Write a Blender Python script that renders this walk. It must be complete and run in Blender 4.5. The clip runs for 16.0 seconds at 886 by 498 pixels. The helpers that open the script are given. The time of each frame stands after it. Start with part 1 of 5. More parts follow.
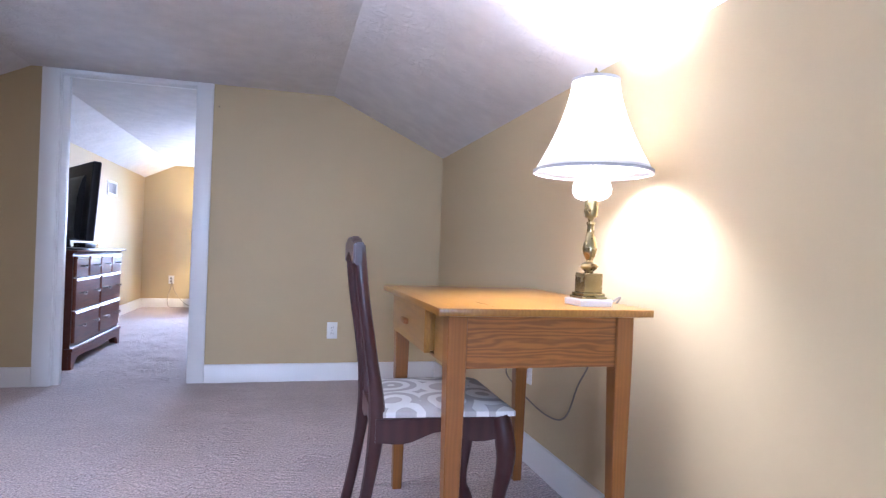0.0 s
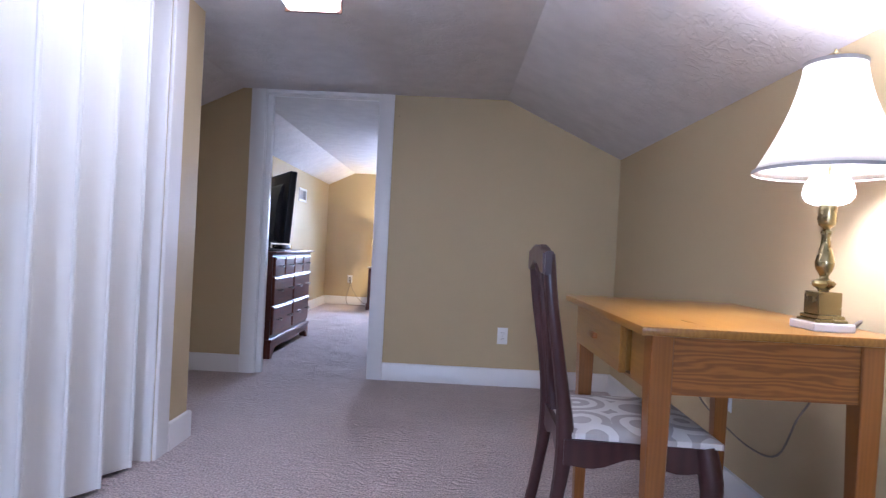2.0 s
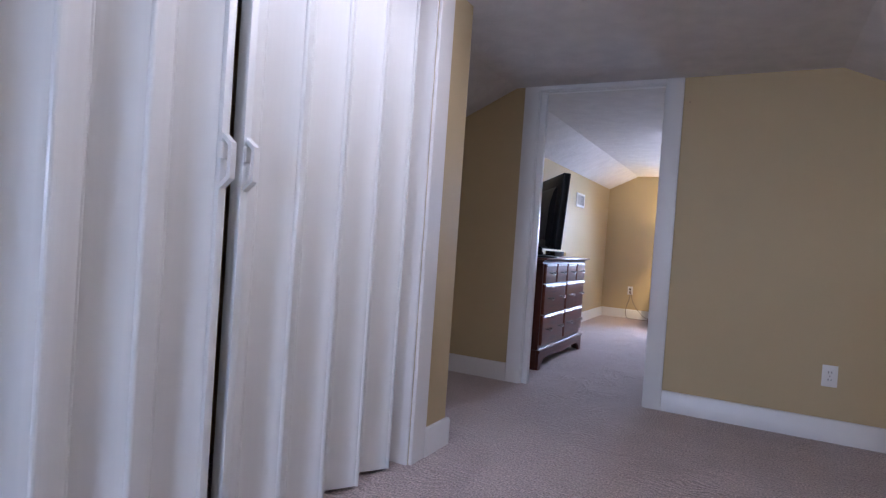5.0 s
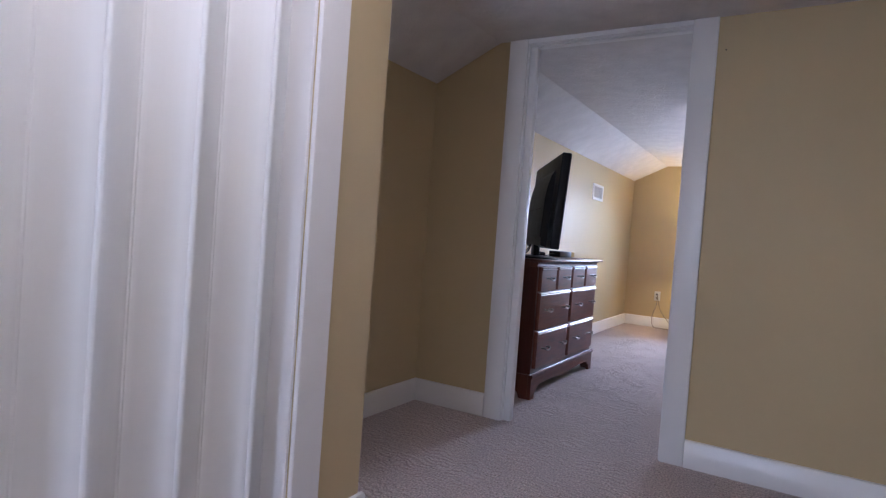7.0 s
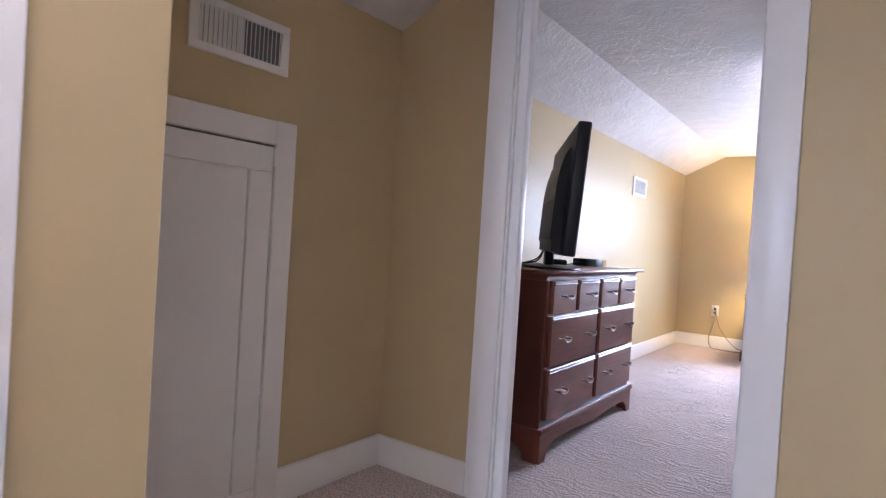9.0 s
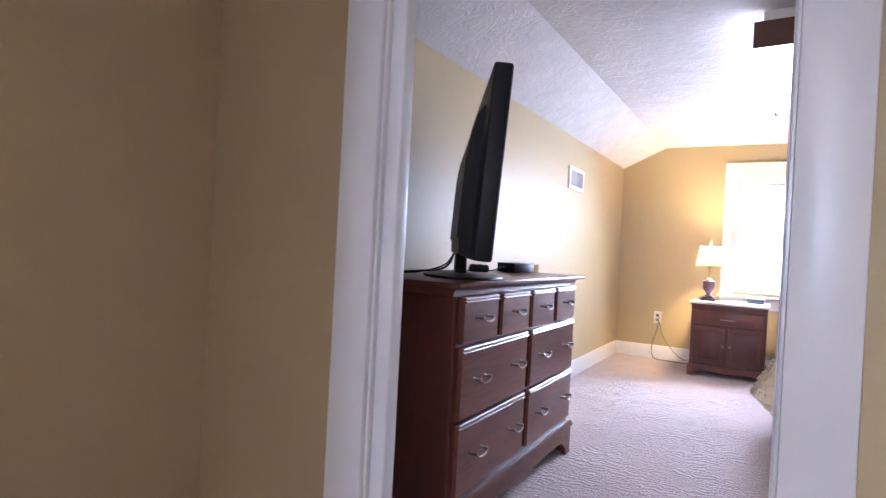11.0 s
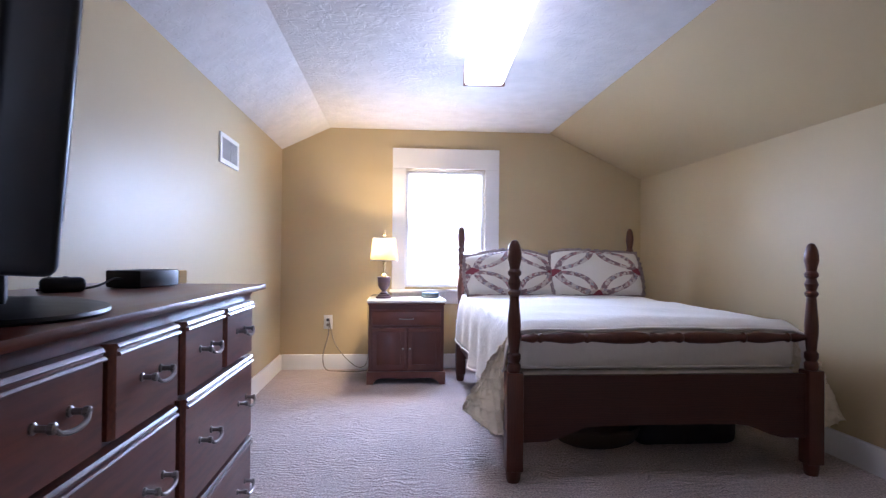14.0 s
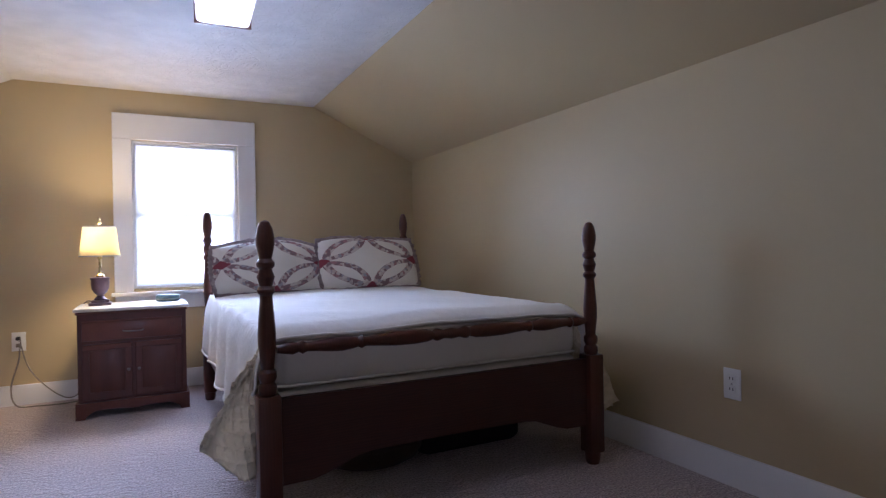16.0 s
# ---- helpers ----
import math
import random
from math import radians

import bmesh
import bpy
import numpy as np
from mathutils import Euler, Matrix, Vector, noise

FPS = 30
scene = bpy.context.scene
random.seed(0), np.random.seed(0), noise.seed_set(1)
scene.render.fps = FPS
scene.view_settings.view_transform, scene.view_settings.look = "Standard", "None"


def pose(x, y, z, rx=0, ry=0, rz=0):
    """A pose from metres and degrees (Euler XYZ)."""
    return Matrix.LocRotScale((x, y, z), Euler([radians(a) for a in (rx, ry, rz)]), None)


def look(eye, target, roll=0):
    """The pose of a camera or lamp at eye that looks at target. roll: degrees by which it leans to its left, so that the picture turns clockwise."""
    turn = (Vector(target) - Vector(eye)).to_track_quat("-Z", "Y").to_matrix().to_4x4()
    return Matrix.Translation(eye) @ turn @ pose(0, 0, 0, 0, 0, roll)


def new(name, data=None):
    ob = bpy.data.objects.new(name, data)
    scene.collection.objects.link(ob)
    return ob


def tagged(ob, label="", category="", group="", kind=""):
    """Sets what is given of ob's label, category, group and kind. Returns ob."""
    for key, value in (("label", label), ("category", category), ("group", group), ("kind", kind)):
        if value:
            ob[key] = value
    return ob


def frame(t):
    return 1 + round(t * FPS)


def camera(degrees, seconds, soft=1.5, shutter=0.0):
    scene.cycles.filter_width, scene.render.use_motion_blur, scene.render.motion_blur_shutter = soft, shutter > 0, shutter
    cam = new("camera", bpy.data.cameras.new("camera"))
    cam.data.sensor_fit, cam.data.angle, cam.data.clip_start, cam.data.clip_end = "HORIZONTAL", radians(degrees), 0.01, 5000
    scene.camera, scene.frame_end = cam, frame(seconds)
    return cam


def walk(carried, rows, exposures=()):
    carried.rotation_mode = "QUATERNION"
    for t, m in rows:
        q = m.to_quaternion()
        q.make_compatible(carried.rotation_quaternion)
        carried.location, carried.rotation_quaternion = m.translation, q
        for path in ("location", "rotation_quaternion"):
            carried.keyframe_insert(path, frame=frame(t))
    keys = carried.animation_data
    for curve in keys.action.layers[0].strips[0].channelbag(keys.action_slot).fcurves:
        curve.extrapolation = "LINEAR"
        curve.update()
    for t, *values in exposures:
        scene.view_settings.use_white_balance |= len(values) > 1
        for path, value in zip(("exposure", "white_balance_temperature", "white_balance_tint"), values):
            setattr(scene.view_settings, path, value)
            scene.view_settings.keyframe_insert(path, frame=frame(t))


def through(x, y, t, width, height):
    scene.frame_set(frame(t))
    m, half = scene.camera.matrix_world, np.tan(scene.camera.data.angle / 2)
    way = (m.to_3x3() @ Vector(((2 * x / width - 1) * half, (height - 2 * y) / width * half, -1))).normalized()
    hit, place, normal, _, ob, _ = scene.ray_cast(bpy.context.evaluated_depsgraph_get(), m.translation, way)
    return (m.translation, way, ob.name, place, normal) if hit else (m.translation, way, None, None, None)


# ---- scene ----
cam = camera(74.6, 16.0, soft=1.25, shutter=0.2)
PATH = [
    (0, (0.376, 0.443, 0.949), (0.89, 2.376, 0.954), 2.1),
    (0.5, (0.351, 0.462, 0.956), (0.752, 2.421, 0.957), 2.2),
    (1, (0.322, 0.47, 0.957), (0.603, 2.45, 0.958), 2.5),
    (1.5, (0.303, 0.489, 0.958), (0.446, 2.484, 0.956), 2.7),
    (2, (0.299, 0.529, 0.963), (0.274, 2.529, 0.954), 2.9),
    (2.5, (0.304, 0.579, 0.958), (0.09, 2.568, 0.945), 3.2),
    (3, (0.317, 0.626, 0.963), (-0.108, 2.581, 0.943), 3.3),
    (3.5, (0.322, 0.652, 0.965), (-0.278, 2.559, 0.937), 3.5),
    (4, (0.32, 0.679, 0.968), (-0.445, 2.527, 0.933), 3.4),
    (4.2, (0.314, 0.699, 0.964), (-0.503, 2.524, 0.926), 3.6),
    (6.5, (0.252, 1.542, 0.943), (-0.76, 3.266, 0.907), 4.0),
    (7, (0.22, 1.811, 0.964), (-0.815, 3.522, 0.914), 4.2),
    (7.5, (0.16, 2.066, 0.959), (-0.889, 3.769, 0.919), 3.9),
    (8, (0.141, 2.309, 0.947), (-0.973, 3.97, 0.912), 3.6),
    (8.2, (0.126, 2.393, 0.965), (-1.018, 4.032, 0.918), 4.1),
    (10.3, (-0.137, 3.283, 0.959), (-1.33, 4.888, 0.938), 3.0),
    (10.5, (-0.143, 3.328, 0.96), (-1.323, 4.942, 0.938), 3.1),
    (11, (-0.262, 3.563, 0.962), (-1.256, 5.299, 0.953), 3.0),
    (11.5, (-0.342, 3.732, 0.968), (-1.07, 5.595, 0.977), 2.5),
    (12, (-0.411, 3.936, 0.952), (-1.007, 5.845, 0.972), 2.0),
    (12.5, (-0.462, 4.114, 0.944), (-0.958, 6.051, 0.97), 1.7),
    (13, (-0.525, 4.277, 0.933), (-0.849, 6.251, 0.961), 1.5),
    (13.5, (-0.622, 4.421, 0.943), (-0.688, 6.42, 0.97), 1.0),
    (14, (-0.665, 4.528, 0.944), (-0.502, 6.521, 0.97), 0.5),
    (14.5, (-0.641, 4.65, 0.942), (-0.293, 6.619, 0.964), 0.1),
    (15, (-0.598, 4.767, 0.934), (-0.062, 6.694, 0.948), -0.3),
    (15.5, (-0.531, 4.9, 0.924), (0.212, 6.757, 0.927), -0.7),
    (16, (-0.496, 5.043, 0.917), (0.409, 6.826, 0.915), -1.1),
]
EXPOSURES = [(0.0, 1.2, 5200, 25), (1.5, 0.8, 5250, 26), (2.5, 0.44, 5430, 27), (4.0, 0.22, 5550, 27), (6.5, 0.08, 5650, 26), (8.0, 0.72, 5850, 26),
             (10.5, 1.18, 5950, 28), (12.0, 0.82, 5450, 28), (13.0, 0.74, 5400, 27), (14.0, 0.34, 5400, 28), (15.0, 0.0, 5300, 28), (16.0, -0.4, 5300, 28)]
walk(cam, [(t, look(eye, target, roll)) for t, eye, target, roll in PATH], EXPOSURES)

# ---- world and large lights ----
world = bpy.data.worlds.new("sky")
scene.world = world
world.use_nodes = True
wn = world.node_tree.nodes
sky = wn.new("ShaderNodeTexSky")
sky.sky_type, sky.sun_disc = "NISHITA", False
sky.sun_elevation, sky.sun_rotation = radians(48), radians(200)
wn["Background"].inputs[1].default_value = 0.12
world.node_tree.links.new(sky.outputs[0], wn["Background"].inputs[0])


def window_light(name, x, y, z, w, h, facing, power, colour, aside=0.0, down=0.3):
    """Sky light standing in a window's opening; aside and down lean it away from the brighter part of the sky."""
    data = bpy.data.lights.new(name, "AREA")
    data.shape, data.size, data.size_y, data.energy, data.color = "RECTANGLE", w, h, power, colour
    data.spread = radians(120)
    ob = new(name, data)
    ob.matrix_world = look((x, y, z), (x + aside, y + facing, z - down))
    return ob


def bulb(name, place, power, colour, radius=0.03):
    data = bpy.data.lights.new(name, "POINT")
    data.energy, data.color, data.shadow_soft_size = power, colour, radius
    ob = new(name, data)
    ob.location = place
    return ob


DAY = (0.62, 0.79, 0.97)
window_light("window_daylight", -0.232, 9.425, 1.19, 0.62, 0.95, -1, 55.0, DAY, -0.10, 0.36)
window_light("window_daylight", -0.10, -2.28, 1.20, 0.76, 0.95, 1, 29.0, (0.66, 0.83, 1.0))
bulb("desk_lamp_bulb", (1.252, 2.02, 1.39), 34.0, (1.0, 0.965, 0.92), 0.075)
bulb("bedside_lamp_bulb", (-0.752, 9.06, 1.01), 30.0, (1.0, 0.74, 0.33), 0.045)
TUBE_BEDROOM, TUBE_OFFICE, OUTSIDE = 3.6, 7.5, 14.0


# ---- materials ----
def material(name, colour, rough=0.5, metal=0.0, vary=0.12, scale=8.0, stretch=(1, 1, 1), bump=0.0, bump_scale=60.0,
             bump_dist=0.002, dark=None, grain=None, coat=0.0, spec=0.5, fine=0.0):
    """A surface with colour variation at a broad and a fine scale, and relief."""
    m = bpy.data.materials.new(name)
    m.use_nodes = True
    nt = m.node_tree
    n, l = nt.nodes, nt.links
    p = n["Principled BSDF"]
    p.inputs["Roughness"].default_value, p.inputs["Metallic"].default_value = rough, metal
    p.inputs["Coat Weight"].default_value, p.inputs["Specular IOR Level"].default_value = coat, spec
    p.inputs["Coat Roughness"].default_value = 0.18
    tc = n.new("ShaderNodeTexCoord")
    mp = n.new("ShaderNodeMapping")
    mp.inputs["Scale"].default_value = stretch
    l.new(tc.outputs["Object"], mp.inputs["Vector"])
    big = n.new("ShaderNodeTexNoise")
    big.inputs["Scale"].default_value, big.inputs["Detail"].default_value = scale, 6
    l.new(mp.outputs[0], big.inputs["Vector"])
    ramp = n.new("ShaderNodeMix")
    ramp.data_type = "RGBA"
    low = dark or tuple(c * (1 - vary) for c in colour)
    high = tuple(min(1, c * (1 + vary * 0.6)) for c in colour)
    ramp.inputs[6].default_value, ramp.inputs[7].default_value = (*low, 1), (*high, 1)
    factor = big.outputs["Fac"]
    if grain:
        w = n.new("ShaderNodeTexWave")
        w.wave_type, w.bands_direction = "BANDS", grain[0]
        w.inputs["Scale"].default_value, w.inputs["Distortion"].default_value = grain[1], grain[2]
        w.inputs["Detail"].default_value, w.inputs["Detail Scale"].default_value = 3, 1.2
        l.new(mp.outputs[0], w.inputs["Vector"])
        mul = n.new("ShaderNodeMath")
        mul.operation = "MULTIPLY_ADD"
        mul.inputs[1].default_value, mul.inputs[2].default_value = grain[3], 0.0
        l.new(w.outputs["Fac"], mul.inputs[0])
        add = n.new("ShaderNodeMath")
        add.operation, add.use_clamp = "MULTIPLY_ADD", True
        add.inputs[1].default_value = 1.0 - grain[3]
        l.new(big.outputs["Fac"], add.inputs[0])
        l.new(mul.outputs[0], add.inputs[2])
        factor = add.outputs[0]
    l.new(factor, ramp.inputs[0])
    out = ramp.outputs[2]
    if fine:
        f = n.new("ShaderNodeTexNoise")
        f.inputs["Scale"].default_value, f.inputs["Detail"].default_value = bump_scale * 1.3, 3
        l.new(tc.outputs["Object"], f.inputs["Vector"])
        hs = n.new("ShaderNodeHueSaturation")
        mr = n.new("ShaderNodeMapRange")
        mr.inputs["From Min"].default_value, mr.inputs["From Max"].default_value = 0.3, 0.7
        mr.inputs["To Min"].default_value, mr.inputs["To Max"].default_value = 1 - fine, 1 + fine
        l.new(f.outputs["Fac"], mr.inputs["Value"])
        l.new(mr.outputs[0], hs.inputs["Value"])
        l.new(out, hs.inputs["Color"])
        out = hs.outputs[0]
    l.new(out, p.inputs["Base Color"])
    rr = n.new("ShaderNodeMapRange")
    rr.inputs["To Min"].default_value, rr.inputs["To Max"].default_value = max(0.02, rough - 0.06), min(1, rough + 0.06)
    l.new(big.outputs["Fac"], rr.inputs["Value"])
    l.new(rr.outputs[0], p.inputs["Roughness"])
    if bump:
        b = n.new("ShaderNodeTexNoise")
        b.inputs["Scale"].default_value, b.inputs["Detail"].default_value = bump_scale, 4
        l.new(mp.outputs[0] if grain else tc.outputs["Object"], b.inputs["Vector"])
        bn = n.new("ShaderNodeBump")
        bn.inputs["Strength"].default_value, bn.inputs["Distance"].default_value = bump, bump_dist
        l.new(b.outputs["Fac"], bn.inputs["Height"])
        l.new(bn.outputs[0], p.inputs["Normal"])
    return m


def textured_ceiling(name, colour):
    """Stomped drywall texture: soft blots with raised edges."""
    m = material(name, colour, 0.8, vary=0.19, scale=8.0, spec=0.2)
    n, l = m.node_tree.nodes, m.node_tree.links
    tc = n.new("ShaderNodeTexCoord")
    a = n.new("ShaderNodeTexNoise")
    a.inputs["Scale"].default_value, a.inputs["Detail"].default_value, a.inputs["Distortion"].default_value = 16, 5, 1.6
    b = n.new("ShaderNodeTexVoronoi")
    b.inputs["Scale"].default_value = 11
    l.new(tc.outputs["Object"], a.inputs["Vector"])
    mixv = n.new("ShaderNodeVectorMath")
    mixv.operation = "MULTIPLY_ADD"
    mixv.inputs[1].default_value = (0.12, 0.12, 0.12)
    l.new(a.outputs["Color"], mixv.inputs[0])
    l.new(tc.outputs["Object"], mixv.inputs[2])
    l.new(mixv.outputs[0], b.inputs["Vector"])
    s = n.new("ShaderNodeMapRange")
    s.interpolation_type = "SMOOTHSTEP"
    s.inputs["From Min"].default_value, s.inputs["From Max"].default_value = 0.47, 0.57
    l.new(a.outputs["Fac"], s.inputs["Value"])
    add = n.new("ShaderNodeMath")
    add.operation = "ADD"
    l.new(s.outputs[0], add.inputs[0])
    l.new(b.outputs["Distance"], add.inputs[1])
    bn = n.new("ShaderNodeBump")
    bn.inputs["Strength"].default_value, bn.inputs["Distance"].default_value = 0.36, 0.0038
    l.new(add.outputs[0], bn.inputs["Height"])
    l.new(bn.outputs[0], n["Principled BSDF"].inputs["Normal"])
    return m


def carpet_material():
    """Cut pile with short wavy ridges, shaded in the colour too, and worn, darker patches."""
    m = material("carpet_pile", (0.49, 0.405, 0.385), 0.95, vary=0.22, scale=1.6, spec=0.1, fine=0.5, bump_scale=95)
    n, l = m.node_tree.nodes, m.node_tree.links
    tc = n.new("ShaderNodeTexCoord")
    warp = n.new("ShaderNodeTexNoise")
    warp.inputs["Scale"].default_value, warp.inputs["Detail"].default_value = 7, 2
    l.new(tc.outputs["Object"], warp.inputs["Vector"])
    mv = n.new("ShaderNodeVectorMath")
    mv.operation = "MULTIPLY_ADD"
    mv.inputs[1].default_value = (0.10, 0.14, 0.0)
    l.new(warp.outputs["Color"], mv.inputs[0])
    l.new(tc.outputs["Object"], mv.inputs[2])
    ridge = n.new("ShaderNodeTexWave")
    ridge.wave_type, ridge.bands_direction = "BANDS", "Y"
    ridge.inputs["Scale"].default_value, ridge.inputs["Distortion"].default_value = 10.5, 7.0
    ridge.inputs["Detail"].default_value, ridge.inputs["Detail Scale"].default_value = 2.0, 1.4
    l.new(mv.outputs[0], ridge.inputs["Vector"])
    fluff = n.new("ShaderNodeTexNoise")
    fluff.inputs["Scale"].default_value, fluff.inputs["Detail"].default_value = 210, 3
    l.new(tc.outputs["Object"], fluff.inputs["Vector"])
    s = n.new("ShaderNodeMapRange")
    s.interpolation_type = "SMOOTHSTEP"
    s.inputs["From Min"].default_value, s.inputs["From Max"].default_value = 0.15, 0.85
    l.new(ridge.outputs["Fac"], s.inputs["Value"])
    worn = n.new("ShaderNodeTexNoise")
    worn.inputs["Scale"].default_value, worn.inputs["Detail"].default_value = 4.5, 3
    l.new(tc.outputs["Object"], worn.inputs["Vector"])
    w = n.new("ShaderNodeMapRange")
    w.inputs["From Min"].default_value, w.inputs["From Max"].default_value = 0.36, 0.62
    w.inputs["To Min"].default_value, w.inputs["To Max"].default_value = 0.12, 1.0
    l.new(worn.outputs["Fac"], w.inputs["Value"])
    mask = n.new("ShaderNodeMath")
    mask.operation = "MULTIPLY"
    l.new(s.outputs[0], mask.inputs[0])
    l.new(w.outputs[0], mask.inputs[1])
    add = n.new("ShaderNodeMath")
    add.operation = "MULTIPLY_ADD"
    add.inputs[1].default_value = 0.55
    l.new(fluff.outputs["Fac"], add.inputs[0])
    l.new(mask.outputs[0], add.inputs[2])
    bn = n.new("ShaderNodeBump")
    bn.inputs["Strength"].default_value, bn.inputs["Distance"].default_value = 0.85, 0.0105
    l.new(add.outputs[0], bn.inputs["Height"])
    p = n["Principled BSDF"]
    l.new(bn.outputs[0], p.inputs["Normal"])
    p.inputs["Sheen Weight"].default_value, p.inputs["Sheen Roughness"].default_value = 0.25, 0.45
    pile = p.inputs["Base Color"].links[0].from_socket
    # Paints pile shading: ridge tops lightened in the colour, hollows left darker.
    pile_shade = n.new("ShaderNodeMix")
    pile_shade.data_type, pile_shade.blend_type = "RGBA", "MULTIPLY"
    pile_shade.inputs[7].default_value = (1.16, 1.16, 1.17, 1)
    l.new(mask.outputs[0], pile_shade.inputs[0])
    l.new(pile, pile_shade.inputs[6])
    l.new(pile_shade.outputs[2], p.inputs["Base Color"])
    return m


def cloth_shade(name, colour, through=0.55):
    m = bpy.data.materials.new(name)
    m.use_nodes = True
    n, l = m.node_tree.nodes, m.node_tree.links
    n.remove(n["Principled BSDF"])
    d, t, mx = n.new("ShaderNodeBsdfDiffuse"), n.new("ShaderNodeBsdfTranslucent"), n.new("ShaderNodeMixShader")
    weave = n.new("ShaderNodeTexNoise")
    weave.inputs["Scale"].default_value = 140
    tc = n.new("ShaderNodeTexCoord")
    l.new(tc.outputs["Object"], weave.inputs["Vector"])
    mix = n.new("ShaderNodeMix")
    mix.data_type = "RGBA"
    mix.inputs[6].default_value, mix.inputs[7].default_value = (*[c * 0.93 for c in colour], 1), (*colour, 1)
    l.new(weave.outputs["Fac"], mix.inputs[0])
    for b in (d, t):
        l.new(mix.outputs[2], b.inputs["Color"])
    mx.inputs[0].default_value = through
    l.new(d.outputs[0], mx.inputs[1])
    l.new(t.outputs[0], mx.inputs[2])
    l.new(mx.outputs[0], n["Material Output"].inputs["Surface"])
    return m


def glowing(name, colour, strength):
    m = material(name, (0.85, 0.85, 0.85), 0.4, vary=0.02)
    p = m.node_tree.nodes["Principled BSDF"]
    p.inputs["Emission Color"].default_value, p.inputs["Emission Strength"].default_value = (*colour, 1), strength
    return m


def pane_glass():
    m = bpy.data.materials.new("window_glass")
    m.use_nodes = True
    n, l = m.node_tree.nodes, m.node_tree.links
    n.remove(n["Principled BSDF"])
    g, t, mx, f = n.new("ShaderNodeBsdfGlossy"), n.new("ShaderNodeBsdfTransparent"), n.new("ShaderNodeMixShader"), n.new("ShaderNodeFresnel")
    g.inputs["Roughness"].default_value = 0.02
    l.new(f.outputs[0], mx.inputs[0])
    l.new(t.outputs[0], mx.inputs[1])
    l.new(g.outputs[0], mx.inputs[2])
    l.new(mx.outputs[0], n["Material Output"].inputs["Surface"])
    return m


def ring_quilt(name, cell, origin):
    """Interlocking patchwork rings on white cotton, with red squares where the rings meet (local x across, z up)."""
    m = material(name, (0.74, 0.70, 0.64), 0.85, vary=0.06, scale=9, spec=0.2, bump=0.4, bump_scale=45, bump_dist=0.004)
    n, l = m.node_tree.nodes, m.node_tree.links
    p = n["Principled BSDF"]
    plain = p.inputs["Base Color"].links[0].from_socket
    tc, sep = n.new("ShaderNodeTexCoord"), n.new("ShaderNodeSeparateXYZ")
    l.new(tc.outputs["Object"], sep.inputs[0])

    def m2(op, a, b=None, c=None):
        k = n.new("ShaderNodeMath")
        k.operation = op
        for i, v in enumerate((a, b, c)):
            if v is None:
                continue
            if isinstance(v, (int, float)):
                k.inputs[i].default_value = v
            else:
                l.new(v, k.inputs[i])
        return k.outputs[0]

    px = m2("SUBTRACT", sep.outputs[0], origin[0])
    pz = m2("MULTIPLY", m2("SUBTRACT", sep.outputs[2], origin[1]), 1.75)
    u = m2("ADD", m2("DIVIDE", m2("MULTIPLY", m2("ADD", px, pz), 0.7071), cell), 0.5)
    v = m2("ADD", m2("DIVIDE", m2("MULTIPLY", m2("SUBTRACT", px, pz), 0.7071), cell), 0.5)
    du, dv = m2("SUBTRACT", m2("FRACT", u), 0.5), m2("SUBTRACT", m2("FRACT", v), 0.5)
    band = None
    for ox, oy in ((0, 0), (1, 0), (-1, 0), (0, 1), (0, -1)):
        d = m2("SQRT", m2("ADD", m2("POWER", m2("SUBTRACT", du, ox), 2), m2("POWER", m2("SUBTRACT", dv, oy), 2)))
        inside = m2("LESS_THAN", m2("ABSOLUTE", m2("SUBTRACT", d, 0.650)), 0.054)
        band = inside if band is None else m2("MAXIMUM", band, inside)
    corner = m2("MULTIPLY", m2("GREATER_THAN", m2("ABSOLUTE", du), 0.415), m2("GREATER_THAN", m2("ABSOLUTE", dv), 0.415))
    patch = n.new("ShaderNodeTexVoronoi")
    patch.inputs["Scale"].default_value = 55
    l.new(tc.outputs["Object"], patch.inputs["Vector"])
    ramp = n.new("ShaderNodeValToRGB")
    ramp.color_ramp.interpolation = "CONSTANT"
    e = ramp.color_ramp.elements
    e[0].position, e[0].color = 0.0, (0.24, 0.16, 0.17, 1)
    e[1].position, e[1].color = 0.3, (0.58, 0.51, 0.47, 1)
    for pos, c in ((0.5, (0.36, 0.20, 0.21, 1)), (0.65, (0.34, 0.31, 0.34, 1)), (0.8, (0.50, 0.42, 0.38, 1))):
        k = e.new(pos)
        k.color = c
    sepc = n.new("ShaderNodeSeparateColor")
    l.new(patch.outputs["Color"], sepc.inputs[0])
    l.new(sepc.outputs[0], ramp.inputs[0])
    mixes = plain
    for fac, colour in ((band, ramp.outputs[0]), (corner, (0.24, 0.05, 0.07, 1))):
        k = n.new("ShaderNodeMix")
        k.data_type = "RGBA"
        l.new(fac, k.inputs[0])
        l.new(mixes, k.inputs[6])
        if isinstance(colour, tuple):
            k.inputs[7].default_value = colour
        else:
            l.new(colour, k.inputs[7])
        mixes = k.outputs[2]
    l.new(mixes, p.inputs["Base Color"])
    return m


